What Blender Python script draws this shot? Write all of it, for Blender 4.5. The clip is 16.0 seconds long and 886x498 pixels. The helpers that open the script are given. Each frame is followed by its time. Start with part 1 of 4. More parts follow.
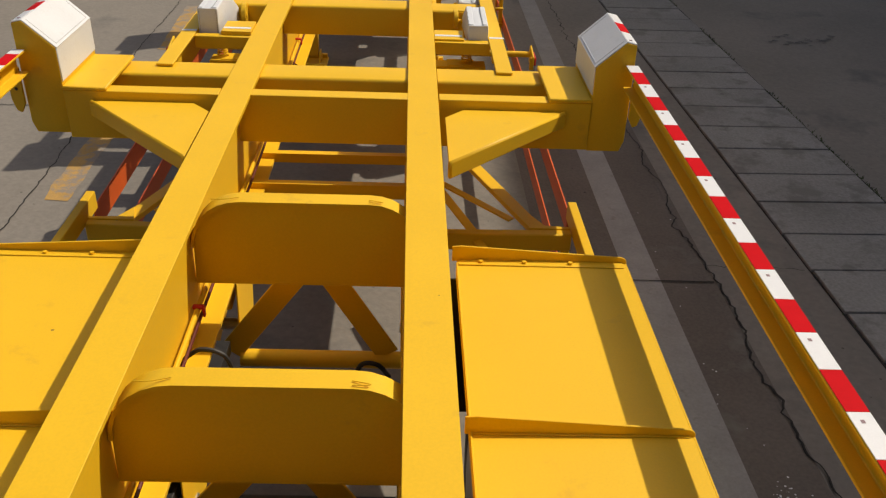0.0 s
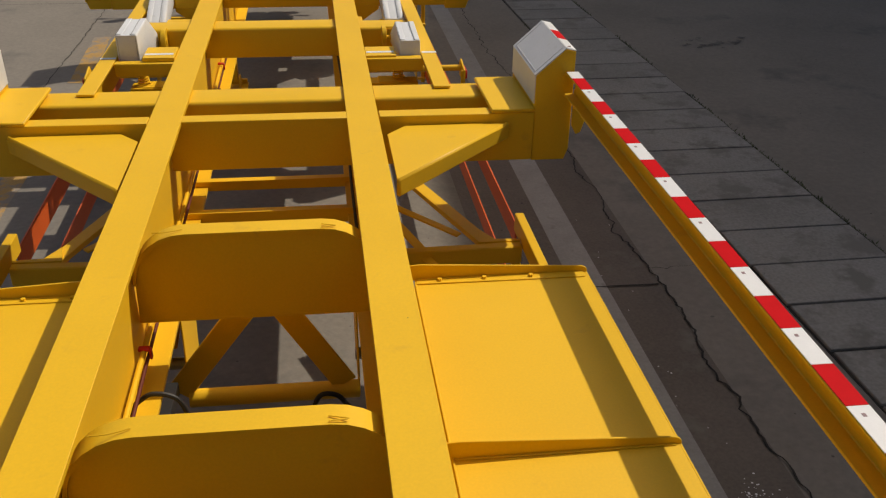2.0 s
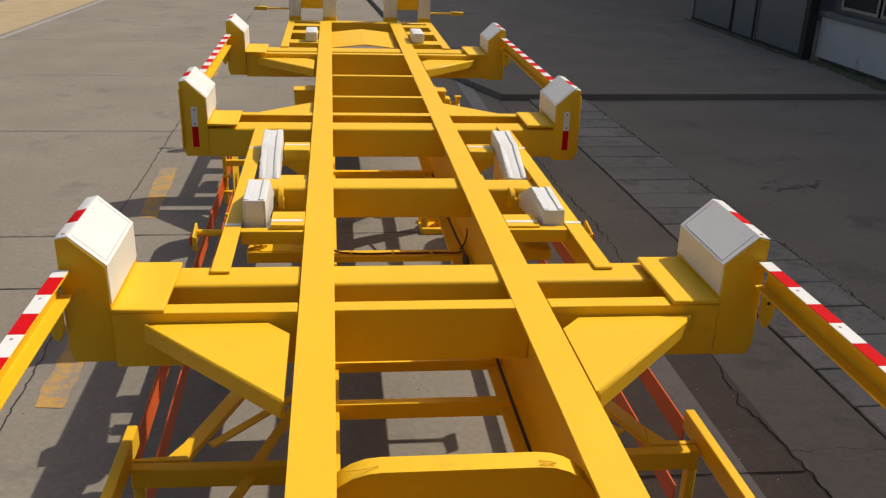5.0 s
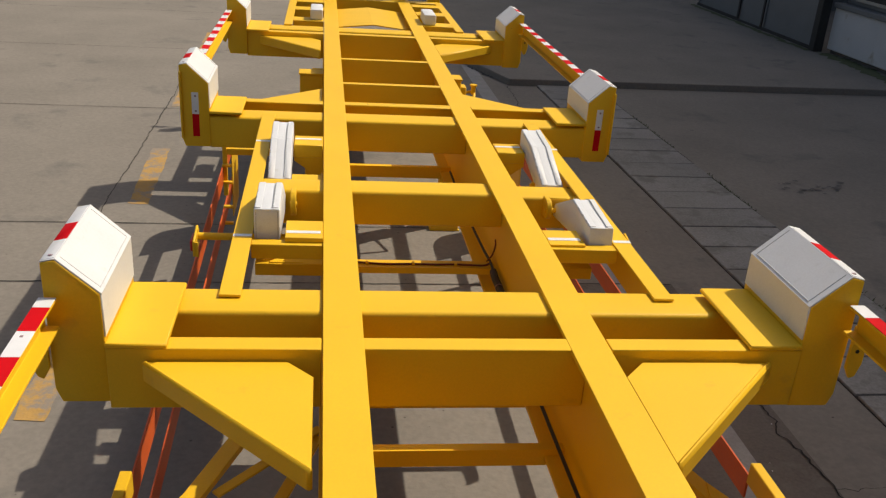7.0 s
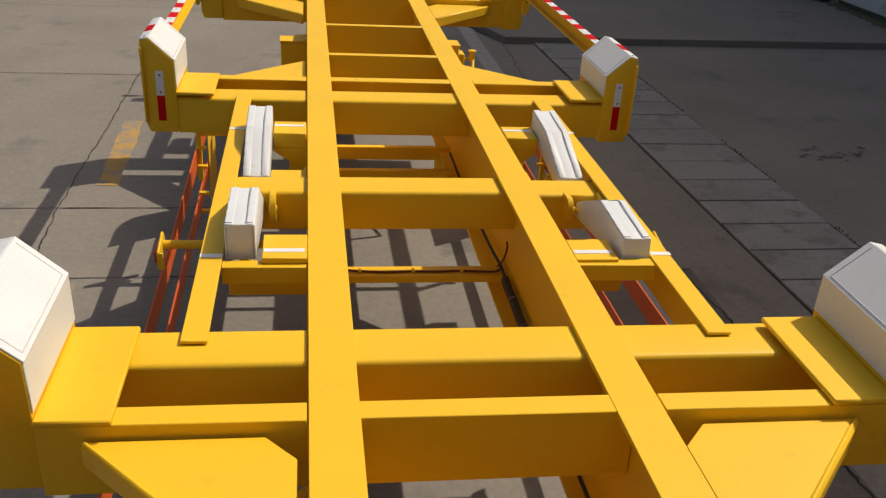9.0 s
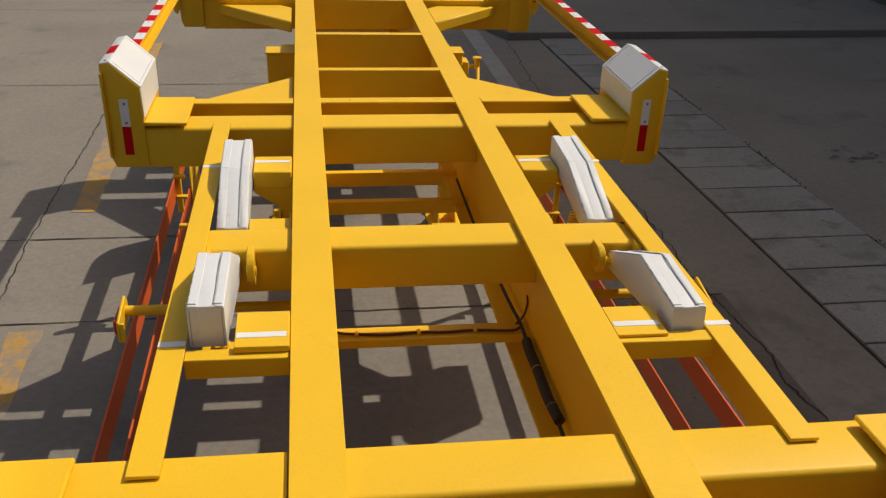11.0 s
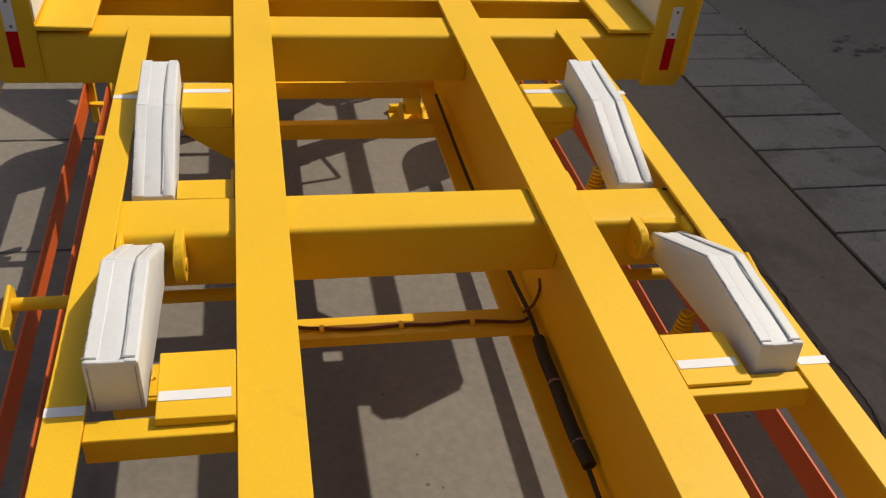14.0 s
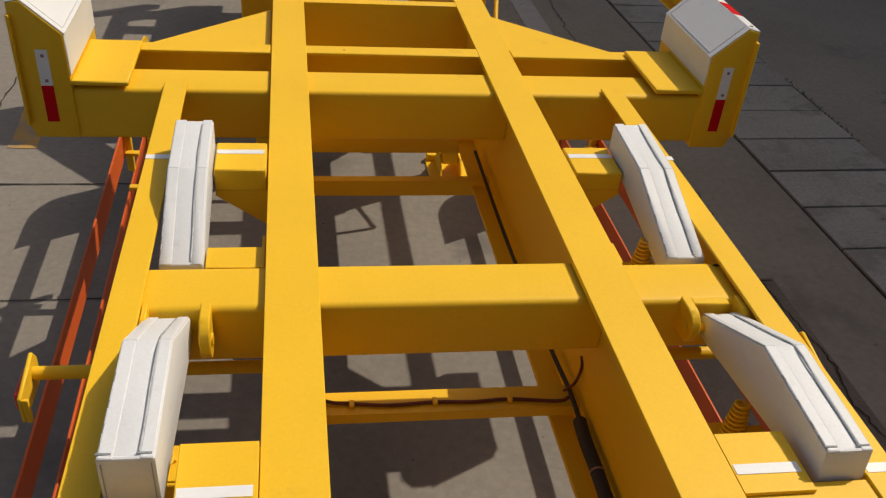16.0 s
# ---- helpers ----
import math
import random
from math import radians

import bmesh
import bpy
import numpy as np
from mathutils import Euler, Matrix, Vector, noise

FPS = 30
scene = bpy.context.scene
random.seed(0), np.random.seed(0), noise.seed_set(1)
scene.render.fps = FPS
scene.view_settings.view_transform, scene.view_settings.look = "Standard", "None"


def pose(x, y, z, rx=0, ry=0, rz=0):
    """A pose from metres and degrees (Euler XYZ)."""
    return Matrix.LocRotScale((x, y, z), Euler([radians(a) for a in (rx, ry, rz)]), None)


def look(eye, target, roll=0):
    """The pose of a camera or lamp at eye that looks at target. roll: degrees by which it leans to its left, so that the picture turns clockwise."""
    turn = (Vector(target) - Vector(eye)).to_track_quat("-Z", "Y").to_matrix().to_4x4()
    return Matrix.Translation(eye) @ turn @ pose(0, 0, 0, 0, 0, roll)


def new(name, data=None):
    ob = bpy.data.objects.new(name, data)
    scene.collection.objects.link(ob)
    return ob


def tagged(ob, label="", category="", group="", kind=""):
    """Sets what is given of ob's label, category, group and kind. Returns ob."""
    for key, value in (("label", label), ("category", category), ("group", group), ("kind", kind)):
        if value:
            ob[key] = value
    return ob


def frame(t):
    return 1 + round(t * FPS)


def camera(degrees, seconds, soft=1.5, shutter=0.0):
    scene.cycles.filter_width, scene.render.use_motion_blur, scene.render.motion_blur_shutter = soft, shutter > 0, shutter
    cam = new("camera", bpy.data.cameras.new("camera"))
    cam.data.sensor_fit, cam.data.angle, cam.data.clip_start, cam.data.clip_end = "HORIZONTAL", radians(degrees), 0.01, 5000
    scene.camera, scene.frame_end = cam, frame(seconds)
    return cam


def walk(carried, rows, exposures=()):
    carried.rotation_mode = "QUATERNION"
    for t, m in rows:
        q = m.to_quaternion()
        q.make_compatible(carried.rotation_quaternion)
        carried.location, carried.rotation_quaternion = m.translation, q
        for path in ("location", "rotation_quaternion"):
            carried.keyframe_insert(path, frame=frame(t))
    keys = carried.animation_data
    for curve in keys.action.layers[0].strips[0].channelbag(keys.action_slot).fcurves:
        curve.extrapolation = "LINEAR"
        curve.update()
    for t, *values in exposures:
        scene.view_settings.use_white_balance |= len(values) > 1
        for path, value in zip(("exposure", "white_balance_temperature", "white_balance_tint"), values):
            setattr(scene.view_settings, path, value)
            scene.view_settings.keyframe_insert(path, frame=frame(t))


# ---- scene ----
cam = camera(53.4, 16.0, soft=1.25)
PATH = [
    (0, (0.386, -4.056, 2.858), (0.466, -2.333, 1.845), 2.0),
    (0.5, (0.352, -4.051, 2.825), (0.489, -2.386, 1.725), 2.3),
    (1, (0.324, -3.988, 2.814), (0.366, -2.334, 1.69), 2.0),
    (1.5, (0.334, -3.936, 2.785), (0.44, -2.247, 1.719), 1.4),
    (2, (0.268, -3.944, 2.796), (0.521, -2.215, 1.824), 0.9),
    (2.5, (0.118, -3.946, 2.81), (0.4, -2.164, 1.947), 1.0),
    (3, (0.022, -3.805, 2.786), (0.232, -2.012, 1.925), 1.3),
    (3.5, (-0.052, -3.404, 2.857), (0.183, -1.619, 1.987), 1.9),
    (4, (-0.198, -3.344, 2.909), (0.081, -1.531, 2.113), 1.8),
    (4.5, (-0.358, -3.336, 2.951), (-0.079, -1.507, 2.191), 1.4),
    (4.7, (-0.355, -3.331, 2.939), (-0.106, -1.494, 2.189), 1.4),
    (6.8, (-0.541, -2.826, 2.928), (-0.274, -1.007, 2.14), 3.9),
    (7, (-0.532, -2.748, 2.922), (-0.259, -0.934, 2.124), 3.9),
    (7.5, (-0.464, -2.544, 2.919), (-0.192, -0.745, 2.089), 3.0),
    (8, (-0.45, -2.4, 2.903), (-0.159, -0.616, 2.046), 2.8),
    (8.5, (-0.485, -2.184, 2.906), (-0.175, -0.41, 2.036), 3.7),
    (9, (-0.509, -2.045, 2.895), (-0.215, -0.281, 2.0), 3.5),
    (9.5, (-0.466, -1.815, 2.88), (-0.201, -0.051, 1.974), 2.2),
    (10, (-0.429, -1.684, 2.894), (-0.168, 0.086, 2.001), 1.2),
    (10.2, (-0.429, -1.629, 2.885), (-0.155, 0.139, 1.992), 1.5),
    (12.3, (-0.452, -0.935, 2.863), (-0.158, 0.751, 1.828), 3.2),
    (12.5, (-0.453, -0.876, 2.852), (-0.14, 0.791, 1.793), 3.5),
    (13, (-0.463, -0.72, 2.828), (-0.084, 0.899, 1.717), 5.0),
    (13.5, (-0.475, -0.625, 2.832), (-0.067, 0.967, 1.692), 5.6),
    (14, (-0.446, -0.406, 2.8), (-0.051, 1.152, 1.61), 5.5),
    (14.5, (-0.432, -0.262, 2.797), (-0.043, 1.264, 1.564), 6.2),
    (15, (-0.444, -0.204, 2.801), (-0.079, 1.312, 1.549), 6.5),
    (15.5, (-0.441, -0.224, 2.803), (-0.098, 1.301, 1.555), 6.2),
    (16, (-0.432, -0.231, 2.821), (-0.108, 1.385, 1.689), 5.1),
]
EXPOSURES = [(0, -0.03), (0.5, -0.07), (1, 0.08), (1.5, 0.01), (2, -0.24), (2.5, -0.04), (3, 0.07), (4.5, 0.11), (7, 0.11), (9, 0.03), (9.5, 0.02), (10, -0.12), (12.5, -0.06), (14.5, -0.10), (15, -0.09), (16, -0.13)]
walk(cam, [(t, look(eye, target, roll)) for t, eye, target, roll in PATH], [(t, e, 7200, 10) for t, e in EXPOSURES])

# ---- light ----
SUN_TRAVEL = Vector((-0.73, -0.36, -1.0)).normalized()
world = bpy.data.worlds.new("world")
scene.world = world
world.use_nodes = True
wn = world.node_tree
sky = wn.nodes.new("ShaderNodeTexSky")
sky.sky_type = "NISHITA"
sky.sun_disc = False
sky.sun_elevation = math.asin(-SUN_TRAVEL.z)
sky.sun_rotation = math.atan2(-SUN_TRAVEL.x, -SUN_TRAVEL.y)
sky.dust_density = 4.5
wn.links.new(sky.outputs[0], wn.nodes["Background"].inputs[0])
wn.nodes["Background"].inputs[1].default_value = 0.097
sun = new("sun", bpy.data.lights.new("sun", "SUN"))
sun.data.energy = 3.57
sun.data.angle = radians(0.53)
sun.data.color = (1.0, 0.93, 0.82)
sun.rotation_mode = "QUATERNION"
sun.rotation_quaternion = SUN_TRAVEL.to_track_quat("-Z", "Y")
sun.location = (8, 12, 14)
scene.view_settings.exposure = 0.0


# ---- materials ----
def material(name, color, rough=0.5, metal=0.0, vary=0.08, scale=3.0, grain=40.0, bump=0.05, spec=0.5, coat=0.0,
             stain=None, stain_at=0.62, stain_scale=1.2, random_per=0.0, detail=4.0, speck=None, speck_scale=30.0, speck_size=0.12):
    m = bpy.data.materials.new(name)
    m.use_nodes = True
    n, l = m.node_tree.nodes, m.node_tree.links
    b = n["Principled BSDF"]
    b.inputs["Roughness"].default_value = rough
    b.inputs["Metallic"].default_value = metal
    b.inputs["Specular IOR Level"].default_value = spec
    b.inputs["Coat Weight"].default_value = coat
    geo = n.new("ShaderNodeNewGeometry")
    pos = geo.outputs["Position"]
    big = n.new("ShaderNodeTexNoise")
    big.inputs["Scale"].default_value = scale
    big.inputs["Detail"].default_value = detail
    l.new(pos, big.inputs["Vector"])
    fine = n.new("ShaderNodeTexNoise")
    fine.inputs["Scale"].default_value = grain
    fine.inputs["Detail"].default_value = 3.0
    l.new(pos, fine.inputs["Vector"])
    mix = n.new("ShaderNodeMix")
    mix.data_type = "RGBA"
    c = Vector(color)
    mix.inputs["A"].default_value = (*(c * (1 - vary)), 1)
    mix.inputs["B"].default_value = (*(c * (1 + vary)), 1)
    add = n.new("ShaderNodeMath")
    add.operation = "MULTIPLY_ADD"
    l.new(fine.outputs["Fac"], add.inputs[0])
    add.inputs[1].default_value = 0.5
    half = n.new("ShaderNodeMath")
    half.operation = "MULTIPLY"
    l.new(big.outputs["Fac"], half.inputs[0])
    half.inputs[1].default_value = 0.5
    l.new(half.outputs[0], add.inputs[2])
    wide = n.new("ShaderNodeMapRange")
    l.new(add.outputs[0], wide.inputs["Value"])
    wide.inputs["From Min"].default_value = 0.33
    wide.inputs["From Max"].default_value = 0.67
    l.new(wide.outputs[0], mix.inputs["Factor"])
    out = mix.outputs["Result"]
    if random_per:
        info = n.new("ShaderNodeObjectInfo")
        hsv = n.new("ShaderNodeHueSaturation")
        rng = n.new("ShaderNodeMapRange")
        l.new(info.outputs["Random"], rng.inputs["Value"])
        rng.inputs["To Min"].default_value = 1 - random_per
        rng.inputs["To Max"].default_value = 1 + random_per
        l.new(rng.outputs[0], hsv.inputs["Value"])
        l.new(out, hsv.inputs["Color"])
        out = hsv.outputs["Color"]
    if stain:
        sn = n.new("ShaderNodeTexNoise")
        sn.inputs["Scale"].default_value = stain_scale
        sn.inputs["Detail"].default_value = 6.0
        sn.inputs["Roughness"].default_value = 0.65
        l.new(pos, sn.inputs["Vector"])
        sr = n.new("ShaderNodeMapRange")
        sr.inputs["From Min"].default_value = stain_at
        sr.inputs["From Max"].default_value = stain_at + 0.12
        l.new(sn.outputs["Fac"], sr.inputs["Value"])
        sm = n.new("ShaderNodeMix")
        sm.data_type = "RGBA"
        l.new(sr.outputs[0], sm.inputs["Factor"])
        l.new(out, sm.inputs["A"])
        sm.inputs["B"].default_value = (*stain, 1)
        out = sm.outputs["Result"]
    if speck:
        vo = n.new("ShaderNodeTexVoronoi")
        vo.inputs["Scale"].default_value = speck_scale
        l.new(pos, vo.inputs["Vector"])
        keep = n.new("ShaderNodeMath")
        keep.operation = "MULTIPLY"
        sep = n.new("ShaderNodeSeparateColor")
        l.new(vo.outputs["Color"], sep.inputs[0])
        l.new(sep.outputs[0], keep.inputs[0])
        keep.inputs[1].default_value = speck_size
        dot = n.new("ShaderNodeMath")
        dot.operation = "LESS_THAN"
        l.new(vo.outputs["Distance"], dot.inputs[0])
        l.new(keep.outputs[0], dot.inputs[1])
        few = n.new("ShaderNodeMath")
        few.operation = "LESS_THAN"
        l.new(sep.outputs[1], few.inputs[0])
        few.inputs[1].default_value = 0.35
        both_of = n.new("ShaderNodeMath")
        both_of.operation = "MULTIPLY"
        l.new(dot.outputs[0], both_of.inputs[0])
        l.new(few.outputs[0], both_of.inputs[1])
        pm = n.new("ShaderNodeMix")
        pm.data_type = "RGBA"
        l.new(both_of.outputs[0], pm.inputs["Factor"])
        l.new(out, pm.inputs["A"])
        pm.inputs["B"].default_value = (*speck, 1)
        out = pm.outputs["Result"]
    l.new(out, b.inputs["Base Color"])
    rr = n.new("ShaderNodeMapRange")
    l.new(fine.outputs["Fac"], rr.inputs["Value"])
    rr.inputs["To Min"].default_value = max(0.02, rough - 0.1)
    rr.inputs["To Max"].default_value = min(1.0, rough + 0.1)
    l.new(rr.outputs[0], b.inputs["Roughness"])
    if bump:
        bp = n.new("ShaderNodeBump")
        bp.inputs["Strength"].default_value = bump
        bp.inputs["Distance"].default_value = 0.01
        l.new(fine.outputs["Fac"], bp.inputs["Height"])
        l.new(bp.outputs[0], b.inputs["Normal"])
    return m


YELLOW = material("yellow_enamel", (0.80, 0.482, 0.024), 0.48, vary=0.05, scale=2.2, grain=120, bump=0.012, spec=0.28,
                  stain=(0.70, 0.41, 0.03), stain_at=0.62, stain_scale=6.0, speck=(0.30, 0.17, 0.03), speck_scale=5.0, speck_size=0.035)
WHITE = material("white_enamel", (0.66, 0.69, 0.735), 0.55, vary=0.05, scale=6, grain=120, bump=0.03,
                 stain=(0.60, 0.625, 0.65), stain_at=0.60, stain_scale=14.0)
SEAM = material("painted_seam", (0.52, 0.54, 0.57), 0.5, vary=0.15, scale=30, grain=150, bump=0.1)
WELD = material("weld_seam", (0.34, 0.36, 0.38), 0.5, vary=0.3, scale=40, grain=200, bump=0.3)
RED_TAPE = material("red_reflector", (0.56, 0.006, 0.012), 0.6, vary=0.06, scale=20, grain=300, bump=0.02, spec=0.05)
WHITE_TAPE = material("white_reflector", (0.74, 0.76, 0.80), 0.35, vary=0.04, scale=20, grain=300, bump=0.02)
GREY_MARK = material("tape_print", (0.25, 0.16, 0.18), 0.5, vary=0.1)
ORANGE = material("orange_primer", (0.60, 0.095, 0.012), 0.5, vary=0.1, scale=4, grain=90, bump=0.03)
BLACK = material("black_rubber", (0.018, 0.018, 0.019), 0.6, vary=0.2, scale=12, grain=90, bump=0.15)
TANK = material("black_tank_paint", (0.03, 0.031, 0.033), 0.38, vary=0.25, scale=7, grain=60, bump=0.05)
STEEL = material("zinc_steel", (0.5, 0.5, 0.48), 0.4, metal=0.8, vary=0.15)
RED = material("red_plastic", (0.55, 0.02, 0.015), 0.4, vary=0.08)
BROWN = material("brown_cable", (0.12, 0.02, 0.012), 0.5, vary=0.1)
CONCRETE = material("yard_concrete", (0.203, 0.186, 0.166), 0.9, vary=0.16, scale=0.7, grain=26, bump=0.25, spec=0.25,
                    stain=(0.145, 0.136, 0.127), stain_at=0.58, stain_scale=1.3, detail=8.0, speck=(0.10, 0.09, 0.08), speck_scale=11.0, speck_size=0.10)
SLAB = material("slab_concrete", (0.243, 0.237, 0.228), 0.9, vary=0.24, scale=1.6, grain=45, bump=0.3, spec=0.25,
                stain=(0.186, 0.179, 0.168), stain_at=0.50, stain_scale=3.2, detail=8.0, random_per=0.12)
DARK_STRIP = material("tar_concrete", (0.132, 0.115, 0.102), 0.92, vary=0.2, scale=1.8, grain=50, bump=0.3, spec=0.25,
                      stain=(0.17, 0.16, 0.145), stain_at=0.60, stain_scale=2.2, detail=8.0, speck=(0.06, 0.055, 0.05), speck_scale=9.0, speck_size=0.10)
OIL = material("oil_stained_concrete", (0.105, 0.10, 0.094), 0.8, vary=0.3, scale=9, grain=60, bump=0.2)
JOINT = material("joint_dirt", (0.020, 0.019, 0.017), 1.0, vary=0.3, scale=20, grain=80, bump=0.3)
LINE_WHITE = material("worn_white_paint", (0.27, 0.265, 0.26), 0.85, vary=0.15, scale=5, grain=60, bump=0.2,
                      stain=(0.20, 0.19, 0.18), stain_at=0.60, stain_scale=8)
LINE_YELLOW = material("worn_yellow_paint", (0.40, 0.24, 0.07), 0.85, vary=0.15, scale=5, grain=60, bump=0.2,
                       stain=(0.235, 0.20, 0.165), stain_at=0.47, stain_scale=6)
KERB = material("kerb_concrete", (0.36, 0.34, 0.30), 0.9, vary=0.15, scale=3, grain=40, bump=0.3)
SAND = material("sandy_paving", (0.34, 0.27, 0.17), 0.95, vary=0.15, scale=3, grain=40, bump=0.3)
SHEET = material("grey_sheet_metal", (0.16, 0.17, 0.18), 0.5, metal=0.2, vary=0.1, scale=2, grain=30, bump=0.05)
PLASTER = material("white_plaster", (0.50, 0.51, 0.52), 0.85, vary=0.1, scale=2, grain=40, bump=0.1,
                   stain=(0.33, 0.29, 0.24), stain_at=0.62, stain_scale=1.5)
BRICKWORK = material("grey_render", (0.30, 0.29, 0.28), 0.9, vary=0.12, scale=2, grain=30, bump=0.15)
GRASS = material("dry_weeds", (0.07, 0.085, 0.035), 0.9, vary=0.4, scale=14, grain=60, bump=0.2)


# ---- mesh helpers ----
def link(name, bm, mat, parent=None, label="", smooth=False):
    me = bpy.data.meshes.new(name)
    bmesh.ops.recalc_face_normals(bm, faces=bm.faces[:])
    bm.to_mesh(me)
    bm.free()
    me.materials.append(mat)
    if smooth:
        me.shade_smooth()
        me.set_sharp_from_angle(angle=radians(40))
    ob = new(name, me)
    if parent:
        ob.parent = parent
        ob.matrix_parent_inverse = parent.matrix_basis.inverted()
    if label:
        ob["label"] = label
    return ob


# the trailer's cross-members stand slightly out of square to its main beams
SKEW = Matrix(((1, 0, 0, 0), (-0.021, 1, 0, 0), (0, 0, 1, 0), (0, 0, 0, 1)))


def part(name, bm, mat, parent, label="", smooth=True):
    if (parent.parent or parent).name == "container_trailer" or (parent.parent and parent.parent.parent):
        bm.transform(SKEW)
    return link(name, bm, mat, parent, label, smooth)


def prism(points, axis, a, b, bevel=0.0, segments=2):
    """A closed polygon carried from a to b along an axis. The points hold the two other axes in the order xyz."""
    bm = bmesh.new()

    def at(p, v):
        q = list(p)
        q.insert("xyz".index(axis), v)
        return q
    lo = [bm.verts.new(at(p, a)) for p in points]
    hi = [bm.verts.new(at(p, b)) for p in points]
    bm.faces.new(lo)
    bm.faces.new(hi[::-1])
    for i in range(len(points)):
        j = (i + 1) % len(points)
        bm.faces.new((lo[i], hi[i], hi[j], lo[j]))
    bmesh.ops.recalc_face_normals(bm, faces=bm.faces[:])
    if bevel:
        bmesh.ops.bevel(bm, geom=bm.edges[:], offset=bevel, segments=segments, affect="EDGES", profile=0.5)
    return bm


def box(x0, x1, y0, y1, z0, z1, bevel=0.004, segments=1):
    return prism([(x0, y0), (x1, y0), (x1, y1), (x0, y1)], "z", z0, z1, bevel, segments)


def join(*some):
    out = bmesh.new()
    for bm in some:
        me = bpy.data.meshes.new("join")
        bm.to_mesh(me)
        bm.free()
        out.from_mesh(me)
        bpy.data.meshes.remove(me)
    return out


def bar(a, b, w, h, bevel=0.003):
    """A straight flat bar from a to b: w across, h high."""
    a, b = Vector(a), Vector(b)
    d = (b - a)
    side = d.cross(Vector((0, 0, 1)))
    side = side.normalized() if side.length > 1e-6 else Vector((1, 0, 0))
    up = side.cross(d).normalized()
    bm = box(-w / 2, w / 2, 0, d.length, -h / 2, h / 2, bevel)
    m = Matrix((side, d.normalized(), up)).transposed().to_4x4()
    bm.transform(Matrix.Translation(a) @ m)
    return bm


def tube(points, r, sides=10, closed=False):
    """A round tube along points."""
    bm = bmesh.new()
    pts = [Vector(p) for p in points]
    rings = []
    prev = None
    for i, p in enumerate(pts):
        d = (pts[min(i + 1, len(pts) - 1)] - pts[max(i - 1, 0)]).normalized()
        u = prev if prev is not None else (Vector((0, 0, 1)) if abs(d.z) < 0.9 else Vector((1, 0, 0)))
        u = (u - d * u.dot(d)).normalized()
        prev = u
        v = d.cross(u)
        rings.append([bm.verts.new(p + r * (math.cos(k * math.tau / sides) * u + math.sin(k * math.tau / sides) * v)) for k in range(sides)])
    for q, s in zip(rings, rings[1:]):
        for k in range(sides):
            bm.faces.new((q[k], q[(k + 1) % sides], s[(k + 1) % sides], s[k]))
    bm.faces.new(rings[0])
    bm.faces.new(rings[-1])
    return bm


def bend(points, steps=6):
    """A smooth line through points (Catmull-Rom)."""
    p = [Vector(q) for q in points]
    p = [2 * p[0] - p[1]] + p + [2 * p[-1] - p[-2]]
    out = []
    for i in range(1, len(p) - 2):
        for k in range(steps):
            t = k / steps
            out.append(0.5 * ((2 * p[i]) + (p[i + 1] - p[i - 1]) * t + (2 * p[i - 1] - 5 * p[i] + 4 * p[i + 1] - p[i + 2]) * t * t
                              + (3 * p[i] - p[i - 1] - 3 * p[i + 1] + p[i + 2]) * t ** 3))
    return out + [p[-2]]


def rounded_rect(a0, a1, b0, b1, r, n=4):
    pts = []
    for ca, cb, s in ((a1 - r, b1 - r, 0), (a0 + r, b1 - r, 1), (a0 + r, b0 + r, 2), (a1 - r, b0 + r, 3)):
        for k in range(n + 1):
            w = (s + k / n) * math.pi / 2
            pts.append((ca + r * math.cos(w), cb + r * math.sin(w)))
    return pts


def empty(name, place, **tags):
    ob = new(name)
    ob.location = place
    ob.empty_display_size = 0.2
    bpy.context.view_layer.update()
    return tagged(ob, **tags)


# ---- ground and surroundings ----
G = -0.25


def plane(x0, x1, y0, y1, z):
    bm = bmesh.new()
    bm.faces.new([bm.verts.new(p) for p in ((x0, y0, z), (x1, y0, z), (x1, y1, z), (x0, y1, z))])
    return bm


ground = tagged(link("ground", plane(-1500, 1500, -1500, 1500, G), CONCRETE), "weathered grey concrete yard with cracks and stains", "ground", kind="structure")


def ribbon(points, width, z, jitter=0.0, step=0.03):
    """A ragged strip on the ground along a line."""
    bm = bmesh.new()
    pts = [Vector((*p, z)) for p in points]
    line = []
    for a, b in zip(pts, pts[1:]):
        n = max(1, int((b - a).length / step))
        line += [a.lerp(b, k / n) for k in range(n)]
    line.append(pts[-1])
    rows = []
    for i, p in enumerate(line):
        d = (line[min(i + 1, len(line) - 1)] - line[max(i - 1, 0)]).normalized()
        s = Vector((-d.y, d.x, 0))
        off = jitter * (0.6 * noise.noise(p * 2.3) + 0.55 * noise.noise(p * 9.0) + 0.5 * noise.noise(p * 23.0)) * s
        w = width * (1 + (0.8 * noise.noise(p * 7.3) if jitter else 0))
        rows.append((bm.verts.new(p + off + s * w / 2), bm.verts.new(p + off - s * w / 2)))
    for (a, b), (c, d) in zip(rows, rows[1:]):
        bm.faces.new((a, b, d, c))
    return bm


